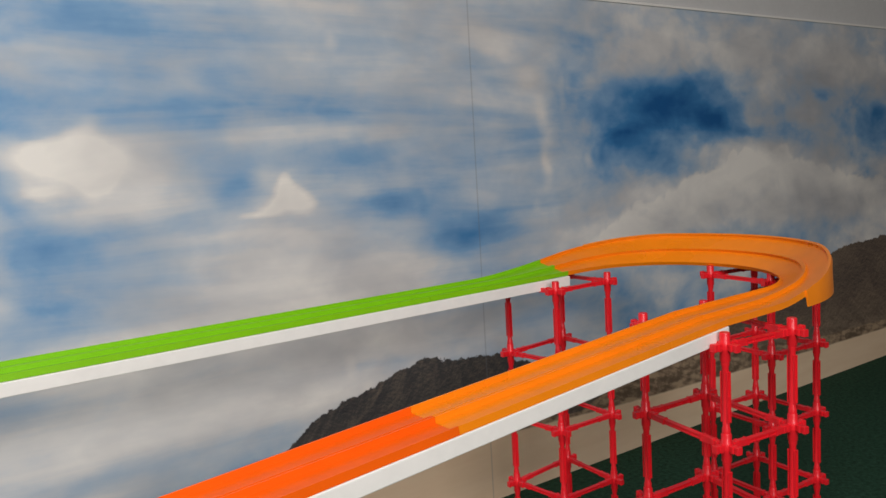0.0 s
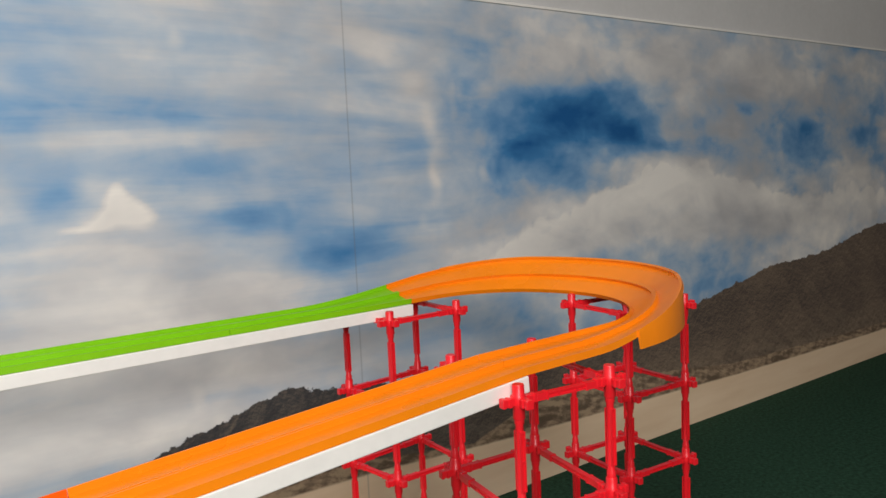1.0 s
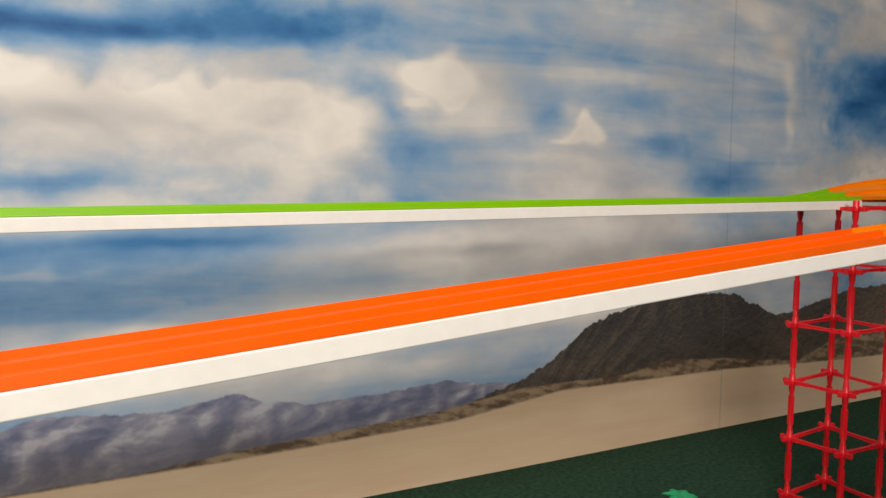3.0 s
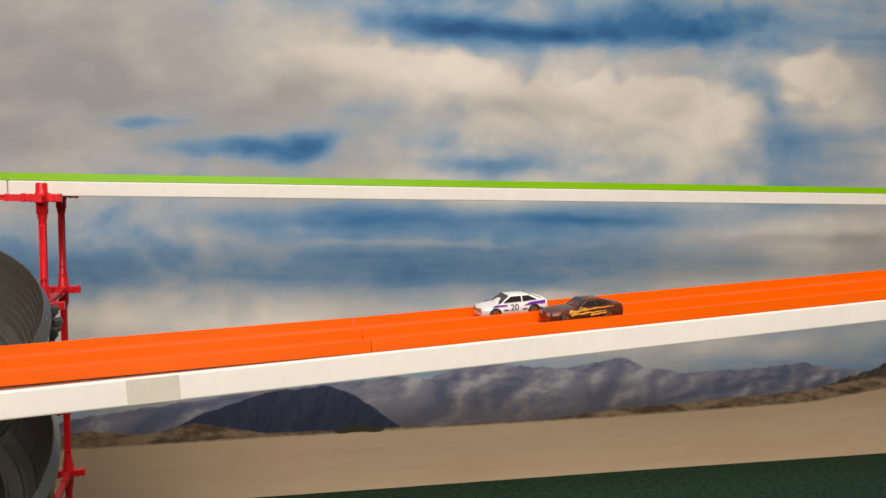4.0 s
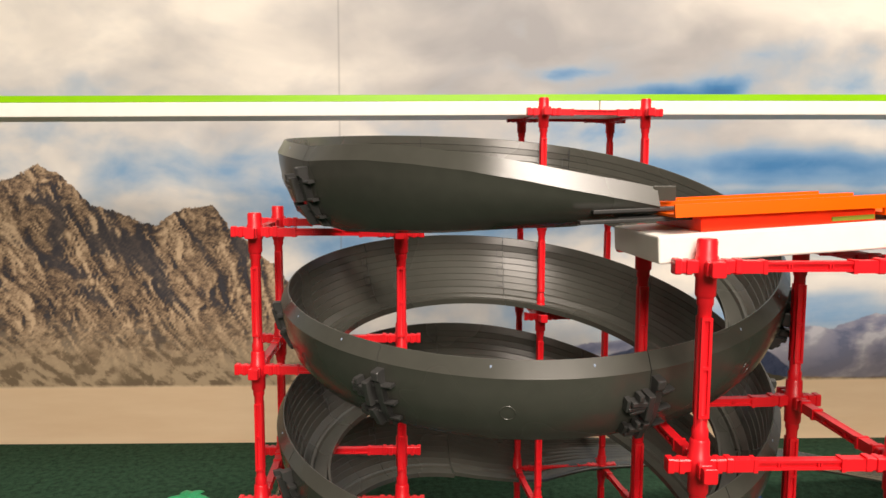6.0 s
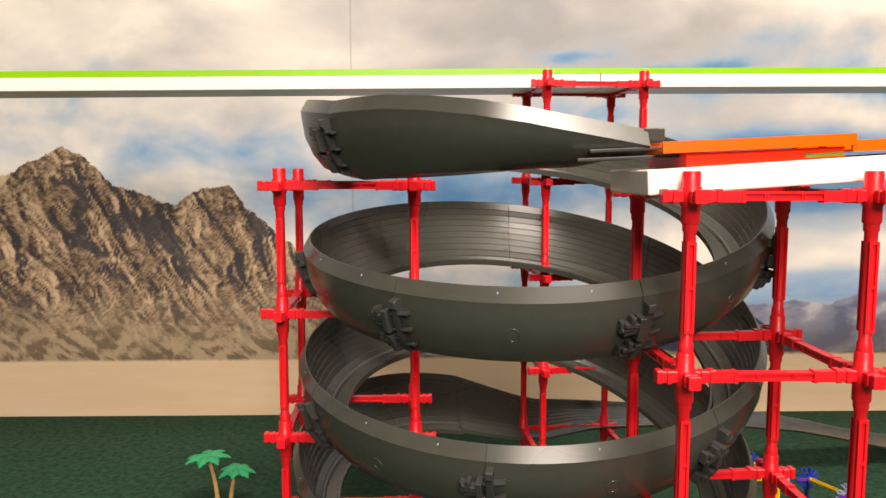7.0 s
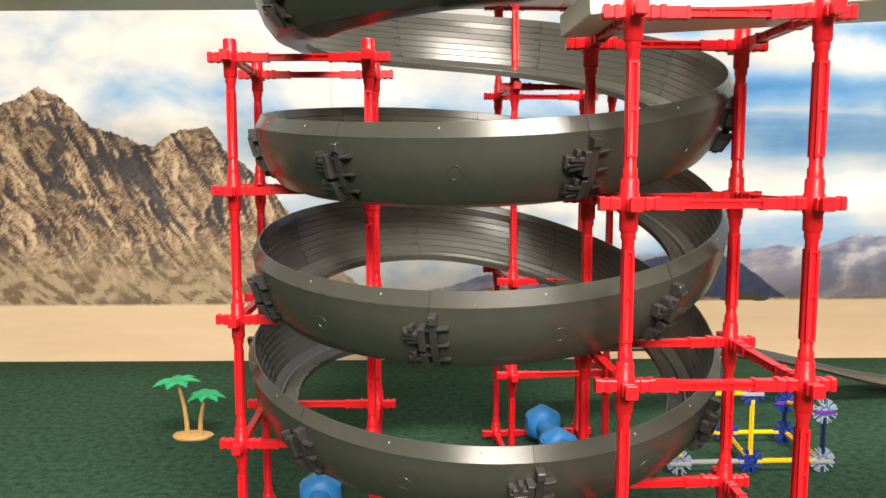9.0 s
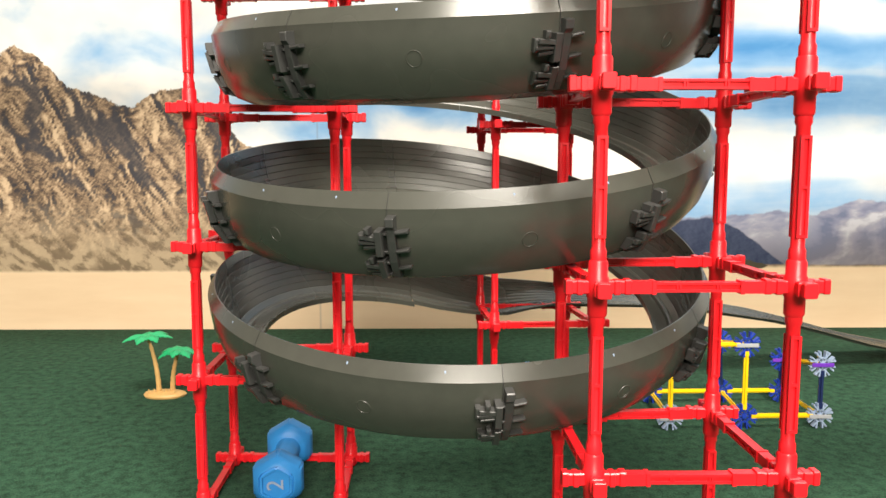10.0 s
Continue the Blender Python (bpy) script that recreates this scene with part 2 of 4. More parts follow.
GREY_PATCHES = [(2.35, 0.446, 0.55, 0.1, 0.25), (1.74, 0.539, 0.28, 0.016, 0.50), (1.24, 0.578, 0.3, 0.016, 0.28), (1.02, 0.817, 0.1, 0.025, 0.30), (0.16, 0.812, 0.25, 0.05, 0.20), (0.07, 0.723, 0.4, 0.03, 0.22),
                (3.57, 0.679, 0.5, 0.05, 0.28), (4.31, 0.633, 0.5, 0.06, 0.25), (4.23, 1.093, 0.6, 0.12, 0.32), (2.93, 1.193, 0.5, 0.1, 0.22), (1.69, 1.087, 0.5, 0.1, 0.18), (0.55, 0.845, 0.06, 0.06, 0.20), (-0.51, 0.640, 0.3, 0.05, 0.12), (1.94, 0.644, 0.3, 0.03, 0.12), (4.3, 0.95, 0.9, 0.28, 0.26), (0.1, 0.93, 0.6, 0.16, 0.34), (0.2, 0.83, 0.45, 0.16, 0.30), (-0.6, 0.80, 0.5, 0.2, 0.12), (3.4, 0.72, 0.4, 0.1, 0.15), (0.35, 0.84, 0.45, 0.22, 0.28), (0.55, 0.58, 0.35, 0.10, 0.22)]
BANK_RIGHT = [(2.92, 0.600), (3.02, 0.644), (3.22, 0.728), (3.47, 0.801), (3.63, 0.840), (3.73, 0.879), (3.83, 0.858), (4.02, 0.845), (4.32, 0.772), (4.61, 0.729), (4.90, 0.756), (5.10, 0.725)]
BANK_MID = [(0.36, 0.820), (0.46, 0.844), (0.60, 0.909), (0.75, 0.938), (0.90, 0.933), (1.00, 0.885), (1.14, 0.872), (1.29, 0.902), (1.41, 0.893), (1.54, 0.840), (1.61, 0.810)]
PUFFS = [[(1.70, 0.940, 0.045, 0.030), (1.775, 0.955, 0.048, 0.042), (1.74, 0.920, 0.060, 0.035), (1.80, 0.915, 0.035, 0.030), (1.775, 0.885, 0.040, 0.022), (1.69, 0.875, 0.03, 0.012)],
         [(2.165, 0.862, 0.020, 0.020), (2.150, 0.838, 0.034, 0.024), (2.185, 0.830, 0.034, 0.022), (2.13, 0.808, 0.045, 0.015), (2.20, 0.812, 0.034, 0.016), (2.09, 0.790, 0.050, 0.009)]]
# ridges of the printed mountains and the edge of the desert, as x, z
RIDGE_FAR = [(-2.45, 0.093), (0.02, 0.147), (0.15, 0.186), (0.33, 0.206), (0.49, 0.228), (0.63, 0.235), (0.69, 0.236), (0.77, 0.247), (0.85, 0.238), (0.94, 0.269), (1.03, 0.260), (1.16, 0.251), (1.30, 0.270), (1.36, 0.244), (1.46, 0.227), (1.58, 0.230), (1.77, 0.243), (1.87, 0.224), (2.29, 0.183), (5.10, 0.124)]
RIDGE_NAVY = [(-2.45, 0.000), (0.22, 0.098), (0.39, 0.187), (0.51, 0.222), (0.63, 0.233), (0.69, 0.210), (0.79, 0.135), (0.85, 0.001), (5.10, 0.000)]
RIDGE_MAIN = [(-2.45, 0.236), (-1.51, 0.344), (-1.13, 0.404), (-0.90, 0.505), (-0.82, 0.543), (-0.77, 0.568), (-0.73, 0.547), (-0.67, 0.487), (-0.57, 0.452), (-0.54, 0.448), (-0.49, 0.480), (-0.43, 0.488), (-0.40, 0.445), (-0.35, 0.401), (-0.30, 0.360), (-0.23, 0.244), (-0.08, 0.127), (0.12, 0.049), (1.00, 0.051),
              (1.74, 0.148), (1.92, 0.197), (2.04, 0.237), (2.12, 0.291), (2.19, 0.340), (2.32, 0.370), (2.45, 0.410), (2.55, 0.389), (2.67, 0.381), (2.76, 0.342), (2.87, 0.306), (3.00, 0.326), (3.21, 0.365), (3.44, 0.369), (3.67, 0.383), (3.91, 0.396), (4.09, 0.430), (4.33, 0.473), (4.68, 0.492), (4.91, 0.528), (5.10, 0.567)]
RIDGE_TAN = [(-2.45, 0.000), (0.07, 0.137), (0.17, 0.162), (0.27, 0.147), (0.37, 0.167), (0.51, 0.138), (1.10, 0.135), (1.29, 0.152), (1.74, 0.172), (1.99, 0.202), (2.30, 0.198), (2.45, 0.222), (2.66, 0.205), (2.96, 0.167), (3.09, 0.210), (3.23, 0.231), (3.46, 0.241), (3.71, 0.213), (4.11, 0.167), (5.10, 0.144)]
DESERT = [(-2.45, 0.110), (-0.92, 0.120), (0.17, 0.124), (0.90, 0.129), (1.29, 0.131), (1.79, 0.142), (2.09, 0.178), (2.68, 0.169), (3.11, 0.148), (4.12, 0.122), (5.10, 0.110)]


# deep printed shadows of the near mountain, as x, z, length, width, turn in degrees, amount
SHADOWS = [(-0.757, 0.455, 0.062, 0.020, -68, 1.1), (-0.795, 0.497, 0.03, 0.010, -25, 0.7), (-0.588, 0.395, 0.105, 0.026, -49, 1.0), (-0.655, 0.420, 0.05, 0.016, -60, 0.7), (-0.725, 0.371, 0.045, 0.011, -22, 0.9), (-0.365, 0.405, 0.052, 0.015, -42, 1.0), (-0.575, 0.222, 0.045, 0.008, -14, 0.8),
           (-0.66, 0.305, 0.07, 0.010, -38, 0.6), (-0.82, 0.42, 0.05, 0.012, -30, 0.6), (-0.50, 0.30, 0.06, 0.010, -40, 0.6), (-0.87, 0.33, 0.06, 0.011, -25, 0.6), (-0.46, 0.40, 0.05, 0.008, -60, 0.5), (-0.70, 0.24, 0.09, 0.008, -22, 0.4), (-0.42, 0.31, 0.07, 0.008, -36, 0.4)]
SHRUBS = [(0.665, 0.131, 0.022, 0.005), (0.700, 0.136, 0.028, 0.009), (0.735, 0.131, 0.020, 0.006)]
GRADIENTS = np.random.RandomState(11).rand(256, 256) * 2 * math.pi


def gradient_noise(u, v):
    """Smooth noise between about -0.7 and 0.7."""
    iu, iv = np.floor(u).astype(int), np.floor(v).astype(int)
    fu, fv = u - iu, v - iv

    def corner(a, b):
        g = GRADIENTS[(iu + a) % 256, (iv + b) % 256]
        return np.cos(g) * (fu - a) + np.sin(g) * (fv - b)

    wu, wv = fu ** 3 * (fu * (fu * 6 - 15) + 10), fv ** 3 * (fv * (fv * 6 - 15) + 10)
    low, high = corner(0, 0) * (1 - wu) + corner(1, 0) * wu, corner(0, 1) * (1 - wu) + corner(1, 1) * wu
    return low * (1 - wv) + high * wv


def slopes(x, z, crest):
    """The height of the pictured ground: spurs and gullies that run down to the right from the crest."""
    d = crest - z
    wx = 0.030 * gradient_noise(x * 9 + 3, z * 9) + 0.012 * gradient_noise(x * 27, z * 27 + 5)
    wz = 0.030 * gradient_noise(x * 9 + 40, z * 9 + 17) + 0.012 * gradient_noise(x * 27 + 9, z * 27 + 60)
    # west of the bare plain the spurs fall to the right; the middle peaks fall to both sides, with broader folds
    middle = np.clip((x - 1.0) / 0.4, 0, 1)
    shear = 0.85 * (1 - middle) - 1.5 * middle * np.tanh((2.5 - x) / 0.25)
    u, v = x - shear * d + wx * (1 - 0.4 * middle), d + wz
    h = np.zeros(x.shape)
    for k, (fu, fv, amount) in enumerate(((8, 4.0, 1.0), (17, 8, 0.55), (36, 20, 0.32), (72, 46, 0.17), (125, 95, 0.09))):
        amount = amount * (1 - middle * (0.0, 0.25, 0.55, 0.7, 0.8)[k])
        n = 1 - 2.2 * np.abs(gradient_noise(u * fu + 31 * k, v * fv + 57 * k))
        h += amount * n * (0.55 + 0.45 * np.clip(n, 0, 1)) / 8
    return h


def mural_sheet():
    def stops(lo, hi, fine_spans, fine, coarse):
        out = [lo]
        while out[-1] < hi - 1e-6:
            out.append(out[-1] + (fine if any(a <= out[-1] < b for a, b in fine_spans) else coarse))
        return np.array(out) * 1.0 if abs(out[-1] - hi) < 1e-6 else np.array(out[:-1] + [hi])

    xs, zs = stops(-2.45, 5.30, ((-1.0, -0.15), (1.6, 3.1)), 0.0042, 0.0090), stops(0.0, MURAL_TOP, ((0.11, 0.60),), 0.0042, 0.0088)
    nx, nz = len(xs), len(zs)
    gx, gz = np.meshgrid(xs, zs)
    # the patches are drawn on bent coordinates, so that their edges run ragged
    bend = np.array([[noise.noise_vector((x * 5.0, z * 8.0, 3.1)) + 0.5 * noise.noise_vector((x * 13.0, z * 19.0, 7.7)) for x in xs] for z in zs])
    lx, lz = gx + 0.042 * bend[:, :, 0], gz + 0.018 * bend[:, :, 1]
    cloud = np.full(gx.shape, 0.57)
    for x, z, sx, sz, amount in CLOUD_LEFT + CLOUD_MID + CLOUD_RIGHT + CLOUD_LOW:
        cloud += amount * np.exp(-(((lx - x) / sx) ** 2 + ((lz - z) / sz) ** 2) ** 1.0)
    # two heaped cloud banks with bulging tops
    for bank, amount in ((BANK_RIGHT, 0.40), (BANK_MID, 0.26)):
        px, pz = zip(*bank)
        lump = np.array([[abs(noise.noise((x * 9.0, z * 7.0, 1.3))) + 0.5 * abs(noise.noise((x * 21.0, z * 16.0, 4.1))) for x in xs] for z in zs])
        depth = np.interp(gx, px, pz) + 0.07 * (lump - 0.3) - gz
        inside = np.clip((gx - px[0]) / 0.22, 0, 1) * np.clip((px[-1] + 0.3 * (px[-1] > 5) - gx) / 0.22, 0, 1)
        cloud += amount * inside * inside * (3 - 2 * inside) * np.clip(depth / 0.022, 0, 1) * np.exp(-np.clip(depth, 0, 9) / 0.14)
    # two small clouds with a clear outline
    for lumps in PUFFS:
        body = sum(np.exp(-((lx - x) / sx) ** 2 - ((lz - z) / sz) ** 2) for x, z, sx, sz in lumps) + 0.62 * (lump - 0.3)
        core = np.clip((body - 0.22) / 0.85, 0, 1)
        cloud += 0.30 * core * core * (3 - 2 * core)
    grey = np.zeros(gx.shape)
    for x, z, sx, sz, amount in GREY_PATCHES:
        grey += amount * np.exp(-((lx - x) / sx) ** 2 - ((lz - z) / sz) ** 2)

    def line(points):
        px, pz = zip(*points)
        return np.interp(gx, px, pz) - gz

    far, navy, main, tan, desert = (line(p) for p in (RIDGE_FAR, RIDGE_NAVY, RIDGE_MAIN, RIDGE_TAN, DESERT))
    kind = np.clip((gx - 0.8) / 0.6, 0, 1) - np.clip((gx - 2.7) / 1.0, 0, 1) * 0.5
    # light and shade on the printed slopes, lit from the left
    px, pz = zip(*RIDGE_MAIN)
    ease = np.array([np.mean(np.interp(np.linspace(x - 0.09, x + 0.09, 9), px, pz)) for x in xs])
    crest = np.broadcast_to(ease, gx.shape)
    fall = slopes(gx + 0.006, gz - 0.003, crest) - slopes(gx, gz, crest)
    lit = 0.50 + 0.12 * gradient_noise(gx * 5 + 8, gz * 7 + 2) + 0.18 * (1 - 0.75 * np.clip((gx - 1.0) / 0.4, 0, 1)) * fall / fall[main > 0].std()
    dark = np.zeros(gx.shape)
    for x, z, length, width, turn, amount in SHADOWS:
        c, q = math.cos(radians(turn)), math.sin(radians(turn))
        a, b = (lx - x) * c + (lz - z) * q, -(lx - x) * q + (lz - z) * c
        dark += amount * np.exp(-(a / length) ** 2 - (b / width) ** 2)
    dark = np.clip((dark + 0.9 * (0.5 - lit) - 0.28) / 0.22, 0, 1)
    for x, z, sx, sz in SHRUBS:
        grey -= 3.0 * np.exp(-(((gx - x) / sx) ** 2 + ((gz - z) / sz) ** 2) ** 2)
    calm = np.clip((gx - 1.5) / 0.35, 0, 1) * np.clip((3.1 - gx) / 0.3, 0, 1)
    calm = np.maximum(calm, np.clip((gx - 0.3) / 0.4, 0, 1) * np.clip((2.2 - gx) / 0.3, 0, 1) * np.clip((0.68 - gz) / 0.08, 0, 1))
    verts = [(x, wall_y(x), z) for z in zs for x in xs]
    faces = [(j * nx + i, j * nx + i + 1, (j + 1) * nx + i + 1, (j + 1) * nx + i) for j in range(nz - 1) for i in range(nx - 1)]
    mesh = bpy.data.meshes.new("mural")
    mesh.from_pydata(verts, [], faces)
    for name, triple in (("sky_layout", (cloud, grey, kind)), ("land_layout", (far, navy, main)), ("plain_layout", (tan, desert, gx)), ("rock_layout", (lit, dark, calm))):
        attr = mesh.attributes.new(name, "FLOAT_VECTOR", "POINT")
        attr.data.foreach_set("vector", np.stack([a.ravel() for a in triple], axis=1).astype(np.float32).ravel())
    mesh.shade_smooth()
    return mesh


def mural_paint():
    k = Nodes("printed_mural")
    coord = k.tree.nodes.new("ShaderNodeTexCoord").outputs["Object"]
    sky, land, plain, stone = (k.attribute(n) for n in ("sky_layout", "land_layout", "plain_layout", "rock_layout"))
    # sky
    soft = k.noise(k.place(coord, (2.4, 1, 5.2)), 1.0, 5, 0.48, 0.5)
    puff = k.noise(k.place(coord, (6, 1, 9), (3, 0, 1)), 1.0, 4, 0.48, 0.5)
    wisp = k.noise(k.place(coord, (1.2, 1, 7), (7, 0, 2), 8), 1.0, 5, 0.5, 0.8)
    field = k.math("ADD", k.math("ADD", sky[0], k.math("MULTIPLY", stone[2], -0.03)), k.math("MULTIPLY", k.math("SUBTRACT", soft, 0.5), k.step(stone[2], 0, 1, 0.75, 0.38)))
    field = k.math("ADD", field, k.math("MULTIPLY", k.math("SUBTRACT", puff, 0.5), k.step(stone[2], 0, 1, 0.62, 0.20)))
    curl = k.noise(k.place(coord, (17, 1, 24), (2, 0, 9)), 1.0, 4, 0.5, 0.3)
    field = k.math("ADD", field, k.math("MULTIPLY", k.math("SUBTRACT", curl, 0.5), k.step(stone[2], 0, 1, 0.24, 0.12)))
    field = k.math("ADD", field, k.math("MULTIPLY", k.math("SUBTRACT", wisp, 0.5), 0.36))
    streak = k.noise(k.place(coord, (1.1, 1, 10), (4, 0, 6), -14), 1.0, 6, 0.55, 0.6)
    field = k.math("ADD", field, k.math("MULTIPLY", k.math("SUBTRACT", streak, 0.5), k.step(stone[2], 0, 1, 0.0, 0.55)))
    colour = k.ramp(field, [(0.0, (0.012, 0.10, 0.29)), (0.20, (0.05, 0.20, 0.43)), (0.42, (0.20, 0.36, 0.56)), (0.58, (0.44, 0.52, 0.60)), (0.72, (0.68, 0.67, 0.65)), (0.92, (0.86, 0.82, 0.75))])
    shade = k.math("ADD", sky[1], k.math("MULTIPLY", k.math("SUBTRACT", k.noise(k.place(coord, (3.6, 1, 6.5), (11, 0, 5)), 1.0, 4, 0.5, 0.4), 0.45), 1.7), True)
    colour = k.mix(k.math("MULTIPLY", shade, k.step(field, 0.3, 0.7)), colour, (0.36, 0.36, 0.375))

    def relief(scale, turn, offset, strength, reach=0.06, detail=10, grit=0.62, kind="FBM"):
        """Slopes lit from the upper left: the fall of a noise along the light."""
        along = k.place(coord, (1, 1, 1), (0, 0, 0), turn)
        shifted = k.place(coord, (1, 1, 1), (reach / scale[0], 0, -reach * 0.7 / scale[0]), turn)
        p, q = k.place(along, scale, offset), k.place(shifted, scale, offset)
        return k.math("ADD", k.math("MULTIPLY", k.math("SUBTRACT", k.noise(p, 1.0, detail, grit, 0.1, kind), k.noise(q, 1.0, detail, grit, 0.1, kind)), strength), 0.5, True)

    ragged = k.math("MULTIPLY", k.math("SUBTRACT", k.noise(k.place(coord, (26, 1, 26)), 1.0, 7, 0.65), 0.5), 0.045)
    fine = k.math("MULTIPLY", k.math("SUBTRACT", k.noise(k.place(coord, (60, 1, 40)), 1.0, 6, 0.6), 0.5), 0.012)
    # far range with snow
    lit = relief((6, 1, 11), 8, (0, 0, 0), 0.55, 0.12, 5, 0.55, "RIDGED_MULTIFRACTAL")
    far = k.ramp(lit, [(0.15, (0.14, 0.16, 0.25)), (0.45, (0.23, 0.24, 0.33)), (0.65, (0.31, 0.31, 0.38)), (0.92, (0.50, 0.50, 0.55))])
    haze = k.step(land[0], 0.02, 0.13)
    far = k.mix(k.math("MULTIPLY", haze, 0.6), far, (0.19, 0.16, 0.16))
    colour = k.mix(k.step(k.math("ADD", land[0], k.math("MULTIPLY", ragged, 0.55)), -0.001, 0.004), colour, far)
    navy = k.ramp(relief((14, 1, 14), 20, (5, 0, 3), 2.4), [(0.2, (0.02, 0.03, 0.07)), (0.7, (0.06, 0.075, 0.13))])
    colour = k.mix(k.step(k.math("ADD", land[1], k.math("MULTIPLY", ragged, 0.3)), -0.001, 0.004), colour, navy)
    # near mountains: brown rock, darker and greyer towards the middle of the wall
    rough = relief((10, 1, 15), -36, (6, 0, 1), 0.75, 0.12, 8, 0.6, "RIDGED_MULTIFRACTAL")
    grit = relief((60, 1, 70), -34, (3, 0, 6), 4.2, 0.16, 6, 0.65)
    rock = k.math("ADD", k.math("MULTIPLY", stone[0], 0.80), k.math("MULTIPLY", grit, 0.22))
    brown = k.ramp(rock, [(0.20, (0.034, 0.031, 0.036)), (0.40, (0.115, 0.080, 0.058)), (0.58, (0.29, 0.20, 0.128)), (0.88, (0.56, 0.41, 0.27))])
    dark = k.ramp(rock, [(0.2, (0.022, 0.023, 0.03)), (0.5, (0.06, 0.056, 0.054)), (0.85, (0.19, 0.15, 0.11))])
    rockcol = k.mix(k.math("MULTIPLY", stone[1], 0.85), k.mix(sky[2], brown, dark), (0.045, 0.044, 0.052))
    apron = k.math("ADD", k.math("MULTIPLY", plain[1], -1.0), k.math("MULTIPLY", ragged, 0.8))
    scree = k.ramp(rough, [(0.2, (0.19, 0.14, 0.09)), (0.7, (0.46, 0.35, 0.23))])
    rockcol = k.mix(k.math("MULTIPLY", k.step(apron, 0.17, 0.0), k.step(sky[2], 0.6, 0.2, 0.15, 1.0)), rockcol, scree)
    edge = k.math("ADD", land[2], k.math("ADD", k.math("MULTIPLY", ragged, 0.9), k.math("ADD", fine, 0.008)))
    colour = k.mix(k.step(edge, -0.001, 0.003), colour, rockcol)
    # foothills and desert
    hills = k.ramp(relief((9, 1, 20), -12, (1, 0, 4), 4.0, 0.12), [(0.2, (0.14, 0.098, 0.063)), (0.5, (0.27, 0.19, 0.123)), (0.8, (0.42, 0.305, 0.19))])
    colour = k.mix(k.step(k.math("ADD", plain[0], k.math("MULTIPLY", ragged, 0.22)), 0.0, 0.006), colour, hills)
    sand = k.ramp(k.noise(k.place(coord, (3, 1, 20)), 1.0, 6, 0.6), [(0.3, (0.78, 0.57, 0.37)), (0.7, (0.86, 0.66, 0.45))])
    colour = k.mix(k.step(k.math("ADD", plain[1], k.math("MULTIPLY", fine, 0.3)), -0.004, 0.004), colour, sand)
    colour = k.mix(k.step(k.math("ADD", k.math("MULTIPLY", sky[1], -1.0), k.math("MULTIPLY", ragged, 25.0)), 1.0, 1.8), colour, (0.07, 0.06, 0.04))
    # two sheet seams and the faint roll of the paper
    for x in (-0.173, 2.645):
        d = k.math("ABSOLUTE", k.math("SUBTRACT", plain[2], x))
        colour = k.mix(k.step(d, 0.003, 0.0005, 0.0, 0.34), colour, (0.16, 0.16, 0.17))
    k.put(k.bsdf.inputs["Base Color"], colour)
    k.put(k.bsdf.inputs["Roughness"], 0.55)
    k.bsdf.inputs["Specular IOR Level"].default_value = 0.25
    b = k.tree.nodes.new("ShaderNodeBump")
    b.inputs["Strength"].default_value, b.inputs["Distance"].default_value = 0.12, 0.02
    k.put(b.inputs["Height"], k.noise(k.place(coord, (3.5, 1, 0.6)), 1.0, 3, 0.5))
    k.put(k.bsdf.inputs["Normal"], b.outputs[0])
    return k.mat


MURAL = mural_paint()
sheet = mural_sheet()
sheet.materials.append(MURAL)
tagged(new("mural", sheet), "printed paper mural of clouds, mountains and desert", "mural", kind="structure")
bm = bmesh.new()
rows = []
for i in range(81):
    x = -2.45 + 7.75 * i / 80
    y = wall_y(x)
    rows.append([(x, y - 0.0035, MURAL_TOP - 0.0015), (x, y - 0.0035, MURAL_TOP + 0.005), (x, y + 0.003, MURAL_TOP + 0.005), (x, y + 0.003, MURAL_TOP - 0.0015)])
tagged(part("trim", sweep(bm, rows), WHITE, None, smooth=30), "thin pale edge strip along the mural's top", "trim", kind="structure")
# ---- red scaffold towers ----
PITCH = 0.125


def connector_mesh(low):
    bm = bmesh.new()
    lathe(bm, [(0.0054, -low), (0.0063, -low + 0.0015), (0.0063, -0.007), (0.0071, -0.006), (0.0071, 0.006), (0.0063, 0.007), (0.0063, 0.0155), (0.0056, 0.017)], 16)
    return finish("connector", bm, RED, 40)


def socket_mesh():
    """The square sleeve on one side of a connector: a neck, a collar, a throat and a flanged mouth."""
    rings = []
    for x, half, lo, hi in ((0.0055, 0.0034, -0.0042, 0.0042), (0.0098, 0.0034, -0.0042, 0.0042), (0.0102, 0.0046, -0.0048, 0.0046), (0.0133, 0.0046, -0.0048, 0.0046), (0.0137, 0.0034, -0.0042, 0.0042),
                            (0.0163, 0.0034, -0.0042, 0.0042), (0.0167, 0.0043, -0.0046, 0.0050), (0.0202, 0.0043, -0.0046, 0.0050), (0.0206, 0.0039, -0.0042, 0.0046)):
        c = 0.0008
        rings.append([(x, half, lo + c), (x, half, hi - c), (x, half - c, hi), (x, c - half, hi), (x, -half, hi - c), (x, -half, lo + c), (x, c - half, lo), (x, half - c, lo)])
    return finish("socket", sweep(bmesh.new(), rings), RED)


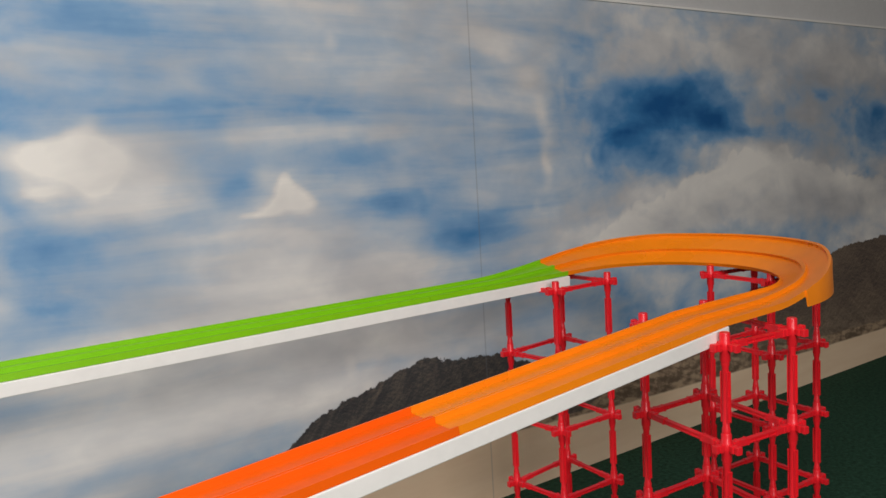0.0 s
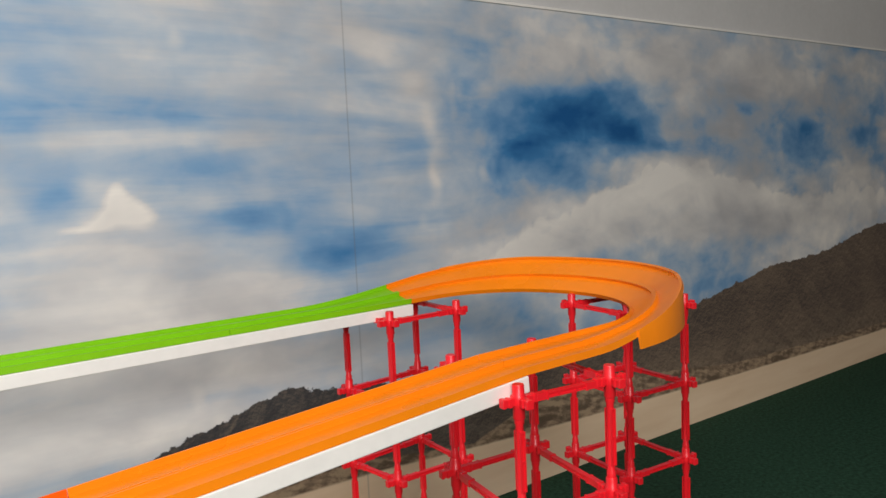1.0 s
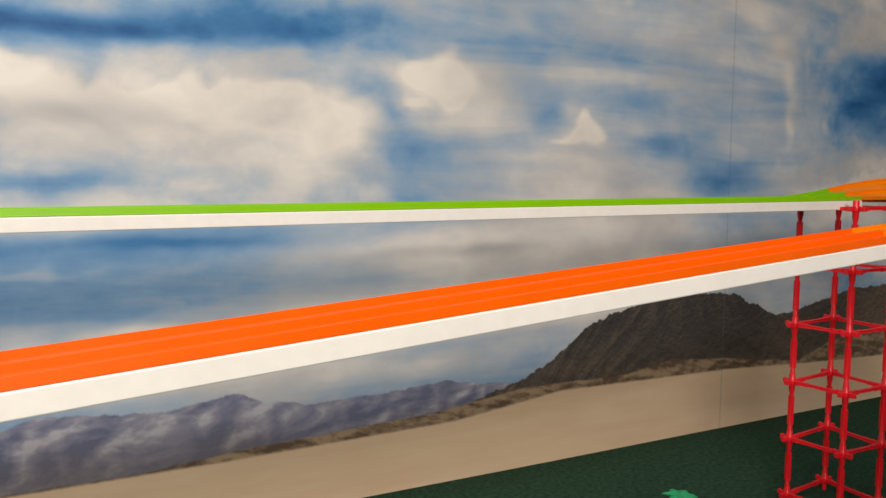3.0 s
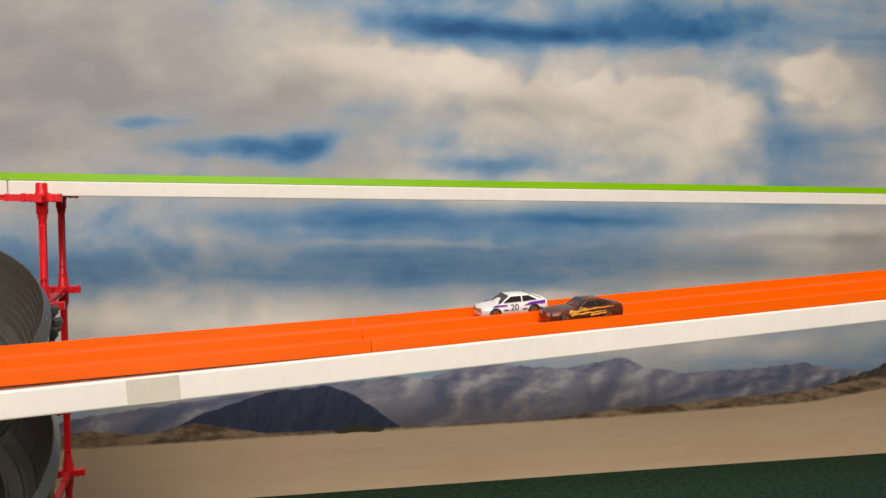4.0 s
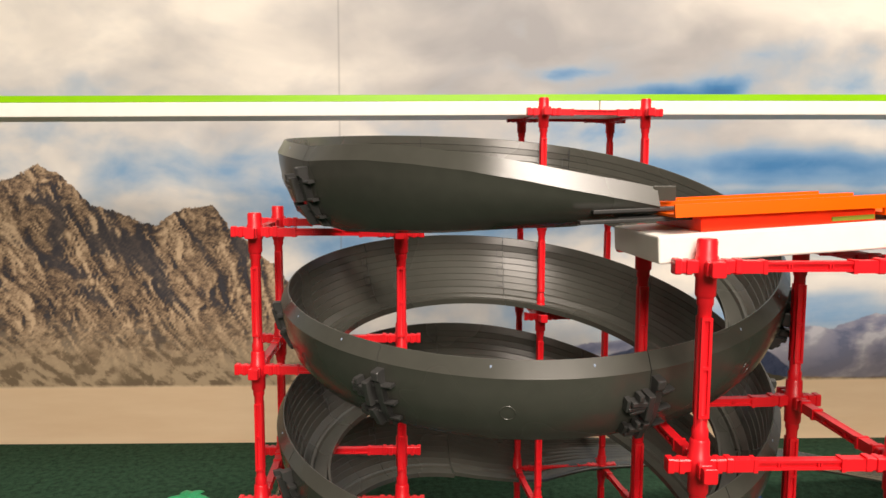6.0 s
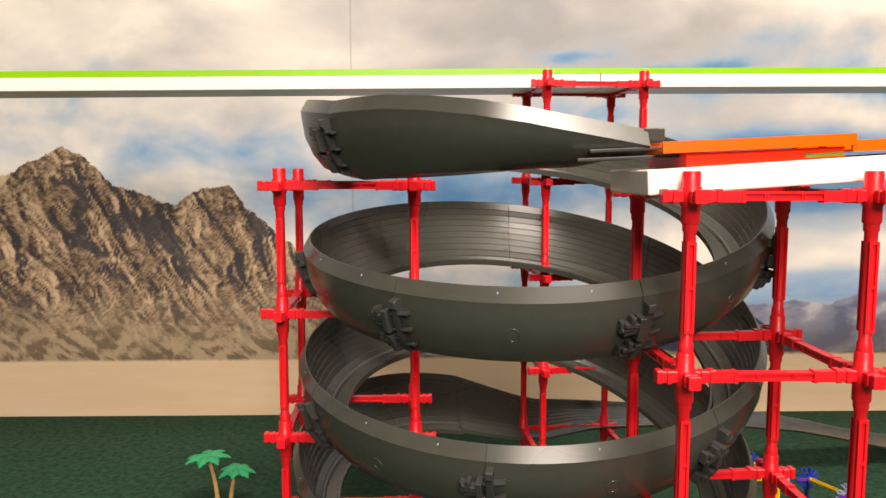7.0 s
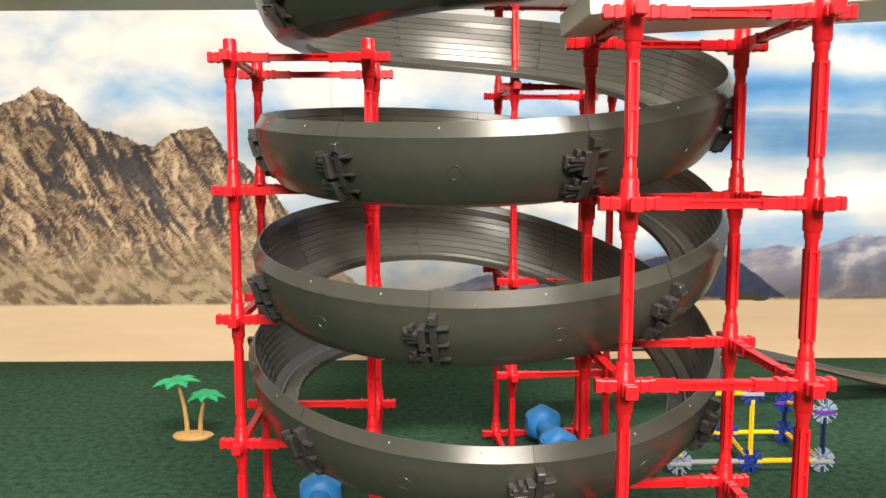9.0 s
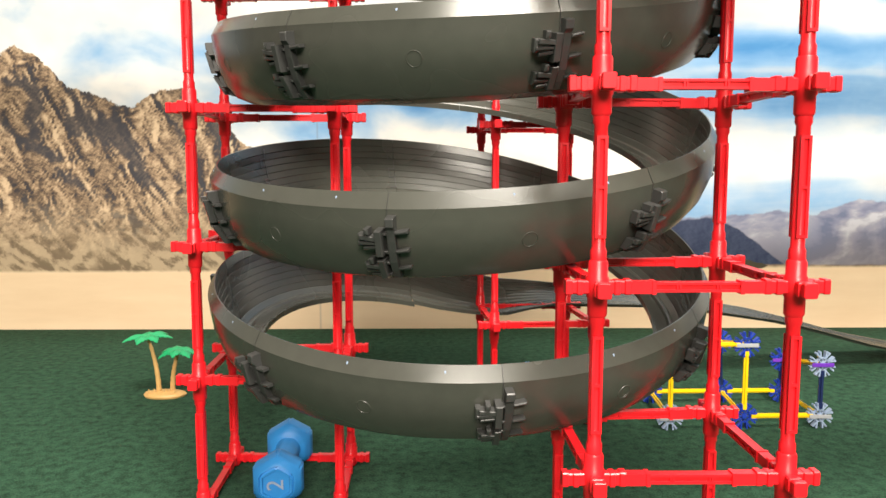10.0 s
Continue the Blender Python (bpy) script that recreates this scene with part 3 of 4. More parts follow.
def post_mesh(length):
    """An upright tube with a long slot on two sides and collars at both ends."""
    bm = bmesh.new()
    lathe(bm, [(0.0052, 0), (0.0052, 0.006), (0.0043, 0.008), (0.0043, length - 0.008), (0.0052, length - 0.006), (0.0052, length)], 12)
    for s in (-1, 1):
        box(bm, -0.0034, -0.0016, s * 0.0046 - 0.0007, s * 0.0046 + 0.0007, 0.014, length - 0.014)
        box(bm, 0.0016, 0.0034, s * 0.0046 - 0.0007, s * 0.0046 + 0.0007, 0.014, length - 0.014)
        for z in (0.014, length * 0.5 - 0.001, length - 0.016):
            box(bm, -0.0016, 0.0016, s * 0.0046 - 0.0007, s * 0.0046 + 0.0007, z, z + 0.002)
    return finish("post", bm, RED, 40)


def rod_mesh():
    """A channel bar one metre long along x, scaled to its span."""
    bm = bmesh.new()
    box(bm, 0.0, 1.0, -0.0019, 0.0019, -0.0029, 0.0029)
    for s in (-1, 1):
        box(bm, 0.16, 0.84, s * 0.0026 - 0.0008, s * 0.0026 + 0.0008, 0.0015, 0.0031)
        box(bm, 0.16, 0.84, s * 0.0026 - 0.0008, s * 0.0026 + 0.0008, -0.0031, -0.0015)
        for x in (0.34, 0.36, 0.64, 0.66):
            box(bm, x, x + 0.012, s * 0.0026 - 0.0008, s * 0.0026 + 0.0008, -0.0015, 0.0015)
    for a, b in ((0.0, 0.16), (0.84, 1.0)):
        box(bm, a, b, -0.0036, 0.0036, -0.0040, 0.0037)
    box(bm, 0.155, 0.185, -0.0042, 0.0042, -0.0044, 0.0041)
    box(bm, 0.815, 0.845, -0.0042, 0.0042, -0.0044, 0.0041)
    return finish("rod", bm, RED)


CONNECTOR, CONNECTOR_LOW, SOCKET, POST, ROD = connector_mesh(0.019), connector_mesh(0.0058), socket_mesh(), post_mesh(PITCH - 0.034), rod_mesh()


def scaffold_tower(posts, top, levels, label):
    """posts: four corners in order round the cell; top: the height of the highest connectors."""
    cx, cy = sum(p[0] for p in posts) / 4, sum(p[1] for p in posts) / 4
    tower = thing("scaffold_tower", label, "toy scaffold", "red scaffold towers", pose(cx, cy, 0))
    turn = math.degrees(math.atan2(posts[1][1] - posts[0][1], posts[1][0] - posts[0][0]))
    for k in range(levels):
        z = top - k * PITCH
        for i, (x, y) in enumerate(posts):
            hub = part("connector", CONNECTOR if k < levels - 1 else CONNECTOR_LOW, RED, tower, m=pose(x - cx, y - cy, z, 0, 0, turn))
            for q in range(4):
                part("socket", SOCKET, RED, hub, m=pose(0, 0, 0, 0, 0, 90 * q))
            if k < levels - 1:
                part("post", POST, RED, tower, m=pose(x - cx, y - cy, z - PITCH + 0.017, 0, 0, turn))
            nx, ny = posts[(i + 1) % 4]
            a, b = Vector((x - cx, y - cy, z)), Vector((nx - cx, ny - cy, z))
            d = (b - a).normalized()
            a, b = a + d * 0.0205, b - d * 0.0205
            part("rod", ROD, RED, tower, m=between(a, b) @ Matrix.Diagonal(((b - a).length, 1, 1, 1)))
    foot = top - (levels - 1) * PITCH - 0.0058
    for x, y in posts:
        if foot > 0.0005:
            bm = bmesh.new()
            lathe(bm, [(0.0046, 0.0), (0.0046, foot + 0.002)], 12)
            part("foot", bm, RED, tower, m=pose(x - cx, y - cy, 0))
    return tower


scaffold_tower([(0.166, 0.418), (0.291, 0.418), (0.291, 0.547), (0.164, 0.540)], 0.506, 5, "red plastic toy scaffold tower under the lower track board")
scaffold_tower([(-0.156, 0.636), (-0.026, 0.633), (-0.030, 0.760), (-0.160, 0.762)], 0.509, 5, "red plastic toy scaffold tower reaching into the spiral")
scaffold_tower([(0.139, 0.878), (0.266, 0.888), (0.254, 1.013), (0.129, 1.003)], 0.634, 6, "red plastic toy scaffold tower under the upper track board")
scaffold_tower([(2.307, 0.528), (2.425, 0.515), (2.452, 0.668), (2.330, 0.674)], 0.640, 6, "red plastic toy scaffold tower at the foot of the turn")
scaffold_tower([(2.680, 0.708), (2.802, 0.700), (2.810, 0.826), (2.690, 0.834)], 0.648, 6, "red plastic toy scaffold tower under the banked turn")
scaffold_tower([(2.404, 0.933), (2.530, 0.934), (2.533, 1.062), (2.387, 1.045)], 0.648, 6, "red plastic toy scaffold tower at the head of the turn")

# ---- boards and straight tracks ----
BOARD_W, BOARD_T = 0.089, 0.0177
LOW_A, LOW_B = Vector((0.138, 0.4251, 0.5237)), Vector((2.332, 0.5392, 0.6582))
UP_A, UP_B = Vector((0.219, 0.9274, 0.6522)), Vector((2.467, 0.9632, 0.6634))
UP_L = Vector((-1.25, 0.905, 0.6385))


def board(a, b, label):
    """A straight painted board; a and b are the front upper corners of its ends."""
    m = between(a, b)
    bm = bmesh.new()
    box(bm, 0, (b - a).length, 0, BOARD_W, -BOARD_T, 0, bevel=0.0012)
    ob = part("track_board", bm, WHITE, None, m=m)
    return tagged(ob, label, "board", "white track boards")


board(LOW_A, LOW_B, "long white painted wooden board carrying the orange track")
board(UP_A, UP_B, "long white painted wooden board carrying the green track")
board(UP_L, UP_A - (UP_A - UP_L).normalized() * 0.001, "white painted wooden board carrying the green track")

LANE, RAIL = 0.0405, 0.0081
FLAT = []
for k in (0, 1):
    o = -LANE + k * LANE
    FLAT += [(o + 0.0012, RAIL), (o + 0.0029, RAIL), (o + 0.0034, 0.0018), (o + LANE - 0.0034, 0.0018), (o + LANE - 0.0029, RAIL), (o + LANE - 0.0012, RAIL)]
FLAT += [(LANE - 0.0002, 0.0), (-LANE + 0.0002, 0.0)]


def lane_track(a, b, mat, label):
    """Two lanes with raised rails, along the line a to b (the middle of the underside)."""
    m = between(a, b)
    length = (b - a).length
    track = thing("track", label, "toy track", "straight toy tracks", m)
    for k in (0, 1):
        half = [(y + (0.00015 - 0.0003 * k if abs(y) < 0.001 else 0), z) for y, z in FLAT[6 * k:6 * k + 6]]
        o = -LANE + k * LANE
        half += [(o + LANE - 0.0002, 0.0), (o + 0.0002, 0.0)]
        bm = bmesh.new()
        sweep(bm, [[Vector((length * i / 2, y, z)) for y, z in half] for i in range(3)])
        part("lane", bm, mat, track)
    return track


mid_low = Vector((-0.002, 0.0412, 0.0006))
mid_up = Vector((-0.001, 0.0425, 0.0006))
d_low = (LOW_B - LOW_A).normalized()
d_up = (UP_B - UP_A).normalized()


def low_at(s, lift=0.0):
    return LOW_A + mid_low + d_low * s + Vector((0, 0, lift))


LOW_LEN = (LOW_B - LOW_A).length
lane_track(low_at(0.011, 0.0100), low_at(0.150, 0.0078), ORANGE, "short overlapping orange plastic track piece at the spiral")
lane_track(low_at(0.147, 0.0030), low_at(0.45), ORANGE, "two-lane orange plastic toy car track on the board")
lane_track(low_at(0.4505), low_at(LOW_LEN - 0.42), ORANGE, "two-lane orange plastic toy car track on the board")
lane_track(low_at(LOW_LEN - 0.4195), low_at(LOW_LEN), AMBER, "two-lane amber plastic toy car track on the board")
lane_track(UP_L + mid_up, UP_A + mid_up, LIME, "two-lane lime green plastic toy car track")
lane_track(UP_A + mid_up, UP_B + mid_up - d_up * 0.3, LIME, "two-lane lime green plastic toy car track")

# the wedge under the track's last stretch
bm = bmesh.new()
m = between(LOW_A, LOW_B)
sweep(bm, [[m @ Vector((x, y, z)) for y, z in ((0.006, 0.0003), (0.006, h), (0.083, h), (0.083, 0.0003))] for x, h in ((0.03, 0.0098), (0.144, 0.0078))])
tagged(part("packing_wedge", bm, material("packing_red", (0.88, 0.035, 0.004), 0.35), None), "thin red plastic wedge packed under the track end", "wedge")

def on_low_board(x0, x1, y0, y1, z0, z1):
    """A thin piece in the lower board's own measure: metres along it, in from its front, up from its top."""
    bm = bmesh.new()
    box(bm, x0, x1, y0, y1, z0, z1)
    return bm


tagged(part("tape_patch", on_low_board(0.297, 0.328, -0.0008, 0.0002, -0.0168, -0.0008), TAPE, None, m=m), "greyish tape patch on the board's front edge", "tape")
tagged(part("label_strip", on_low_board(0.115, 0.143, 0.0050, 0.0062, 0.0014, 0.0042), OLIVE, None, m=m), "olive green strip under the track end", "strip")

# ---- banked turn ----
along = ((LOW_B - LOW_A).normalized() + (UP_B - UP_A).normalized()) * Vector((1, 1, 0))
along.normalize()
norm = Vector((-along.y, along.x, 0))
TURN_LOW, TURN_UP = LOW_B + mid_low, UP_B + mid_up
TURN_R = (TURN_UP - TURN_LOW).dot(norm) / 2
TURN_C = Vector((TURN_UP.x, TURN_UP.y, 0)) - norm * TURN_R + along * 0.05
BANK = []
for y, z in FLAT:
    s = (y + LANE) / (2 * LANE)
    BANK.append((-0.034 + 0.068 * s + z * -0.6, 0.047 * s + z * 0.7 + 0.001))


def blend_profile(b):
    return [(p[0] * (1 - b) + q[0] * b, p[1] * (1 - b) + q[1] * b) for p, q in zip(FLAT, BANK)]


def turn_station(s):
    """s: metres along the middle of the turn from the end of the lower board. Centre, outward way, height, bank."""
    lead = (TURN_C - Vector((TURN_LOW.x, TURN_LOW.y, 0))).dot(along)
    z0, z1 = LOW_B.z + 0.0006, UP_B.z + 0.0006
    arc = TURN_R * math.pi
    total = lead + arc
    z = z0 + (z1 - z0) * min(max(s / total, 0), 1.0)
    if s < lead:
        c = TURN_C - norm * TURN_R + along * (s - lead)
        out = -norm
    elif s < total:
        a = (s - lead) / TURN_R
        out = -norm * math.cos(a) + along * math.sin(a)
        c = TURN_C + out * TURN_R
    else:
        c = TURN_C + norm * TURN_R - along * (s - total)
        out = norm
        if s > total + 0.05:
            c = TURN_UP - d_up * (s - total - 0.05)
            z = c.z
    return Vector((c.x, c.y, z)), out, lead, total


def smooth01(x):
    x = min(max(x, 0), 1)
    return x * x * (3 - 2 * x)


def turn_skin(s0, s1, n, skirt=False):
    bm = bmesh.new()
    rings = []
    for i in range(n + 1):
        s = s0 + (s1 - s0) * i / n
        c, out, lead, total = turn_station(s)
        b = min(smooth01((s - lead * 0.55) / 0.27), smooth01((total + 0.22 - s) / 0.42))
        if skirt:
            p = blend_profile(b)
            top = p[11]
            prof = [(top[0], top[1]), (top[0] + 0.0025, top[1] + 0.001), (top[0] + 0.004, top[1] - 0.004), (top[0] + 0.006, -0.006), (top[0] + 0.0035, -0.006), (top[0] + 0.001, top[1] - 0.006)]
        else:
            prof = blend_profile(b)
        rings.append([c + out * y + Vector((0, 0, z)) for y, z in prof])
    return sweep(bm, rings)


_, _, lead, total = turn_station(0)
turn = thing("banked_turn", "glossy amber plastic banked half-circle track turn", "toy track")
part("track_bed", turn_skin(0.0005, total + 0.05, 72), AMBER, turn, smooth=35)
part("outer_skirt", turn_skin(lead - 0.02, total - 0.05, 60, True), AMBER, turn, smooth=35)
tagged(part("track", turn_skin(total + 0.0505, total + 0.35, 30), LIME, None, smooth=35), "lime green track end twisting up into the banked turn", "toy track")

# ---- grey spiral ----
SP_R, SP_DROP = 0.236, 0.1243
WALL_TOP, WALL_LOW = -0.0022, -0.0585


def inner_r(f):
    """The hollow inner wall: f runs from 0 at its foot to 1 at the rim."""
    return -0.0235 + 0.0152 * math.sin(min(max(f, 0), 1) * math.pi / 2)


# bevelled rim, bulging outer wall, lip, floor and grooved inner wall
PROFILE = [(-0.0068, 0.0), (-0.0058, 0.0003), (0.0, -0.0102), (-0.0003, -0.0116), (-0.0012, -0.020), (-0.004, -0.034), (-0.011, -0.051), (-0.021, -0.0635), (-0.0345, -0.0690),
           (-0.049, -0.0695), (-0.0495, -0.063), (-0.047, -0.063), (-0.046, -0.067), (-0.034, -0.067), (-0.0325, -0.064), (-0.0300, -0.063), (-0.0285, -0.0635), (-0.0242, -0.0592)]
for k in range(8):
    f = k / 8
    z = WALL_LOW + (WALL_TOP - WALL_LOW) * f
    PROFILE += [(inner_r(f), z), (inner_r(f) + 0.0006, z + 0.0002), (inner_r(f + 0.02), z + 0.0008)]


def spiral_point(a, r, z):
    """a: degrees run through from the front of the second coil, falling as the track goes down; r, z: a point of the profile."""
    h = 0.4894 + a / 360 * SP_DROP
    end = smooth01((-800 - a) / 95)
    h -= 0.040 * end
    z *= 1 - 0.08 * end
    g = h - 0.4
    th = radians(a - 90)
    # the stack is springy: it widens towards its ends, leans to the front, and each coil sags a little differently
    ring = 0.2331 - 0.0525 * g + 0.166 * g * g + r
    x, y = ring * math.cos(th), ring * math.sin(th)
    sag = (0.2254 - 0.0104 * g + 0.117 * g * g) * y + (-0.0254 + 0.2249 * g - 1.376 * g * g) * x
    sag += (-0.0015 + 0.0149 * g) * math.cos(2 * th) + (0.0008 + 0.020 * g) * math.sin(2 * th) + 0.005 * smooth01((a - 240) / 65)
    return Vector((0.0912 + 0.0242 * g - 0.064 * g * g - 0.363 * g ** 3 + x, 0.6849 - 0.1219 * g + 0.476 * g * g - 0.280 * g ** 3 + y, h + z + sag))


def spiral_rings(a0, a1, n):
    stops = [0.0, 0.02] + list(range(1, n)) + [n - 0.02, n]
    return [[spiral_point(a0 + (a1 - a0) * i / n, r, z) for r, z in PROFILE] for i in stops]


spiral = thing("spiral_track", "dark grey plastic spiral race track in clipped segments", "toy track")
JOINTS = [13.4 - 48.5 * k for k in range(-6, 19)] + [-886.0]


def outer_r(z):
    pts = sorted((p[1], p[0]) for p in PROFILE[2:9])
    for (z0, r0), (z1, r1) in zip(pts, pts[1:]):
        if z0 <= z <= z1:
            return r0 + (r1 - r0) * (z - z0) / (z1 - z0)
    return pts[0][1] if z < pts[0][0] else pts[-1][1]


def clip_box(bm, a, u0, u1, z0, z1, t0, t1, rise=0.0, slim=0.0):
    """A small block on the outside of the wall: u along the track, z down it, t out from it; slim: how far its face draws in."""
    step = math.degrees(1 / SP_R)
    v = []
    for t, e in ((t0, 0.0), (t1 - 0.0005, 0.0), (t1, slim + 0.0005)):
        for z in (z0 - e, z1 + e):
            for u in (u0 + e, u1 - e):
                zz = z + rise * (u - u0)
                v.append(bm.verts.new(spiral_point(a + u * step, outer_r(zz) + t, zz)))
    for q in ((0, 1, 3, 2), (8, 10, 11, 9)):
        bm.faces.new([v[i] for i in q])
    for o in (0, 4):
        for q in ((0, 4, 5, 1), (2, 3, 7, 6), (0, 2, 6, 4), (1, 5, 7, 3)):
            bm.faces.new([v[i + o] for i in q])
    bmesh.ops.recalc_face_normals(bm, faces=bm.faces)
    return bm


def clip(a, parent):
    """A joining clip: a strap down the joint, two claws with fingers on one side and three hooks on the other."""
    step = math.degrees(1 / SP_R)
    rings = []
    for z, t in ((-0.0142, 0.0), (-0.0145, 0.0078), (-0.0152, 0.0086), (-0.0205, 0.0086), (-0.0235, 0.0060), (-0.032, 0.0056), (-0.040, 0.0056), (-0.048, 0.0056), (-0.056, 0.0056), (-0.0618, 0.0054), (-0.0628, 0.0010)):
        rings.append([spiral_point(a + u * step, outer_r(z) + w, z) for u, w in ((0.0008, -0.0005), (0.0008, t - 0.0005), (0.0013, t), (0.0063, t), (0.0068, t - 0.0005), (0.0068, -0.0005))])
    strap = part("clip", sweep(bmesh.new(), rings), CLIP, parent, "dark plastic joining clip with claws and hooks")
    for z, w, h in ((-0.0245, 0.0185, 0.0175), (-0.0465, 0.0165, 0.0145)):
        part("claw", clip_box(bmesh.new(), a, -0.0062, -0.0014, z + 0.0015, z - h, 0.0, 0.0115), CLIP, strap)
        for reach, top, low, out, rise in ((0.92, 0.0015, 0.0050, 0.0105, -0.12), (1.0, 0.0068, 0.0092, 0.0090, 0.0), (0.86, 0.0110, 0.0134, 0.0080, 0.10)):
            part("finger", clip_box(bmesh.new(), a, -w * reach, -0.0055, z - top, z - low, 0.003, out, rise), CLIP, strap)
        part("claw_tip", clip_box(bmesh.new(), a, -w - 0.0008, -w + 0.0028, z - 0.0015, z - 0.0105, 0.001, 0.0075, 0.0, 0.0008), CLIP, strap)
        part("claw_knob", clip_box(bmesh.new(), a, -w * 0.70, -w * 0.52, z + 0.0034, z - 0.0012, 0.004, 0.0118, 0.0, 0.0006), CLIP, strap)
        part("bridge", clip_box(bmesh.new(), a, -0.0016, 0.0010, z - 0.0010, z - 0.0032, 0.0, 0.0062), CLIP, strap)
        part("bridge", clip_box(bmesh.new(), a, -0.0016, 0.0010, z - h + 0.0030, z - h + 0.0008, 0.0, 0.0062), CLIP, strap)
    for z in (-0.0245, -0.0385, -0.0525):
        part("hook", clip_box(bmesh.new(), a, 0.0066, 0.0158, z, z - 0.0024, 0.0005, 0.0066, 0.14, 0.0004), CLIP, strap)
    return strap


def seam(a):
    """The dark stepped joint line on the inside of the wall."""
    bm = bmesh.new()
    steps = [(0, -0.003, -0.013), (1.9, -0.013, -0.023), (0, -0.023, -0.034), (1.9, -0.034, -0.044), (0, -0.044, -0.055)]
    for u, z0, z1 in steps:
        for (ua, ub), (za, zb) in (((u, u + 0.26), (z0, z1)), ((0, 2.16), (z1, z1 - 0.0009))):
            v = []
            for aa, zz in ((ua, za), (ub, za), (ub, zb), (ua, zb)):
                g = (zz - WALL_LOW) / (WALL_TOP - WALL_LOW)
                v.append(bm.verts.new(spiral_point(a + aa, inner_r(g) - 0.0009, zz)))
            bm.faces.new(v)
    return bm


def rim_line(a):
    """The fine joint line across the bevelled rim and down the outer wall."""
    bm = bmesh.new()
    for (r0, z0), (r1, z1) in zip(PROFILE[1:9], PROFILE[2:9]):
        v = [bm.verts.new(spiral_point(a + u, r + 0.0003, z + 0.0002)) for u, r, z in ((0, r0, z0), (0.10, r0, z0), (0.10, r1, z1), (0, r1, z1))]
        bm.faces.new(v)
    return bm


for n, (a0, a1) in enumerate(zip(JOINTS, JOINTS[1:])):
    seg = part("segment", sweep(bmesh.new(), spiral_rings(a0 - 0.06, a1 + 0.06, 26)), GREY, spiral, smooth=30)
    clip(a0, spiral)
    part("seam", seam(a0), CLIP, seg, "dark stepped joint line")
    part("rim_joint", rim_line(a0), CLIP, seg, "fine dark joint line")
    for u in (-0.30, 0.06):
        bm = bmesh.new()
        lathe(bm, [(0.0012, -0.001), (0.0009, 0.0006), (0.0003, 0.0009)], 8, Matrix.Translation(spiral_point(a0 + (a1 - a0) * (0.5 + u), -0.0042, -0.0040)))
        part("pin_mark", bm, KPALE, seg)
    # a shallow moulding ring on the outer wall
    if a0 - a1 > 40:
        bm = bmesh.new()
        rows = []
        for i in range(33):
            t = 2 * math.pi * i / 32
            row = []
            for q, out in ((0.0052, 0.0001), (0.0054, 0.0004), (0.0057, 0.0004), (0.0059, 0.0001)):
                zz = -0.036 + q * math.sin(t)
                row.append(spiral_point((a0 + a1) / 2 + math.degrees(q * math.cos(t) / SP_R), outer_r(zz) + out, zz))
            rows.append(row)
        part("moulding_ring", sweep(bm, rows, False), GREY, seg)

# entry piece: from the straight track into the first coil
rings = []
A0 = 362.0
tangent = spiral_point(A0, 0, 0) - spiral_point(A0 - 1, 0, 0)
tangent = Vector((tangent.x, tangent.y, 0)).normalized()
ENTRY_S = (-0.05, -0.03, 0.0, 0.04, 0.08, 0.12, 0.16, 0.20, 0.232)
ENTRY_DIP = (-0.0138, -0.0099, -0.0045, 0.0025, 0.0070, 0.0085, 0.0077, 0.0038, 0.0)
ENTRY_DEPTH = (0.22, 0.36, 0.56, 0.71, 0.84, 0.94, 1.0, 1.0, 1.0)
for i in range(48):
    s = -0.049 + i * 0.0062
    a = max(A0 - math.degrees(max(s, 0) / SP_R), JOINTS[0])
    dip, depth = float(np.interp(s, ENTRY_S, ENTRY_DIP)), float(np.interp(s, ENTRY_S, ENTRY_DEPTH))
    wide = 1.0 + 0.30 * (1 - smooth01((s + 0.045) / 0.16))
    ring = []
    for r, z in PROFILE:
        p = spiral_point(a, r * wide, 0)
        p.z += (z if z > -0.0103 else -0.0102 + (z + 0.0102) * depth) + dip
        p -= tangent * min(s, 0)
        ring.append(p)
    rings.append(ring)
    if a <= JOINTS[0]:
        break
part("entry_segment", sweep(bmesh.new(), rings), GREY, spiral, smooth=30)
mouth = spiral_point(A0, 0, 0) + tangent * 0.045 + Vector((0, 0, -0.0125))
for dx, dy, dz, length in ((-0.050, -0.004, -0.0215, 0.078), (-0.040, 0.003, -0.0150, 0.066), (-0.022, 0.012, -0.020, 0.050)):
    bm = bmesh.new()
    box(bm, 0.0, length, -0.0040, 0.0040, -0.0013, 0.0013, bevel=0.0006)
    part("tongue", bm, CLIP, spiral, "dark tongue reaching under the orange track", m=pose(mouth.x + dx, mouth.y + dy, mouth.z + dz, 0, -2.5, 3))
bm = bmesh.new()
box(bm, -0.004, 0.0115, -0.0010, 0.0010, -0.0050, 0.0050, bevel=0.0008)
part("tab", bm, GREY, spiral, "grey tab at the mouth of the spiral", m=pose(mouth.x + 0.005, mouth.y + 0.0075, mouth.z - 0.0030, 0, 0, 2))

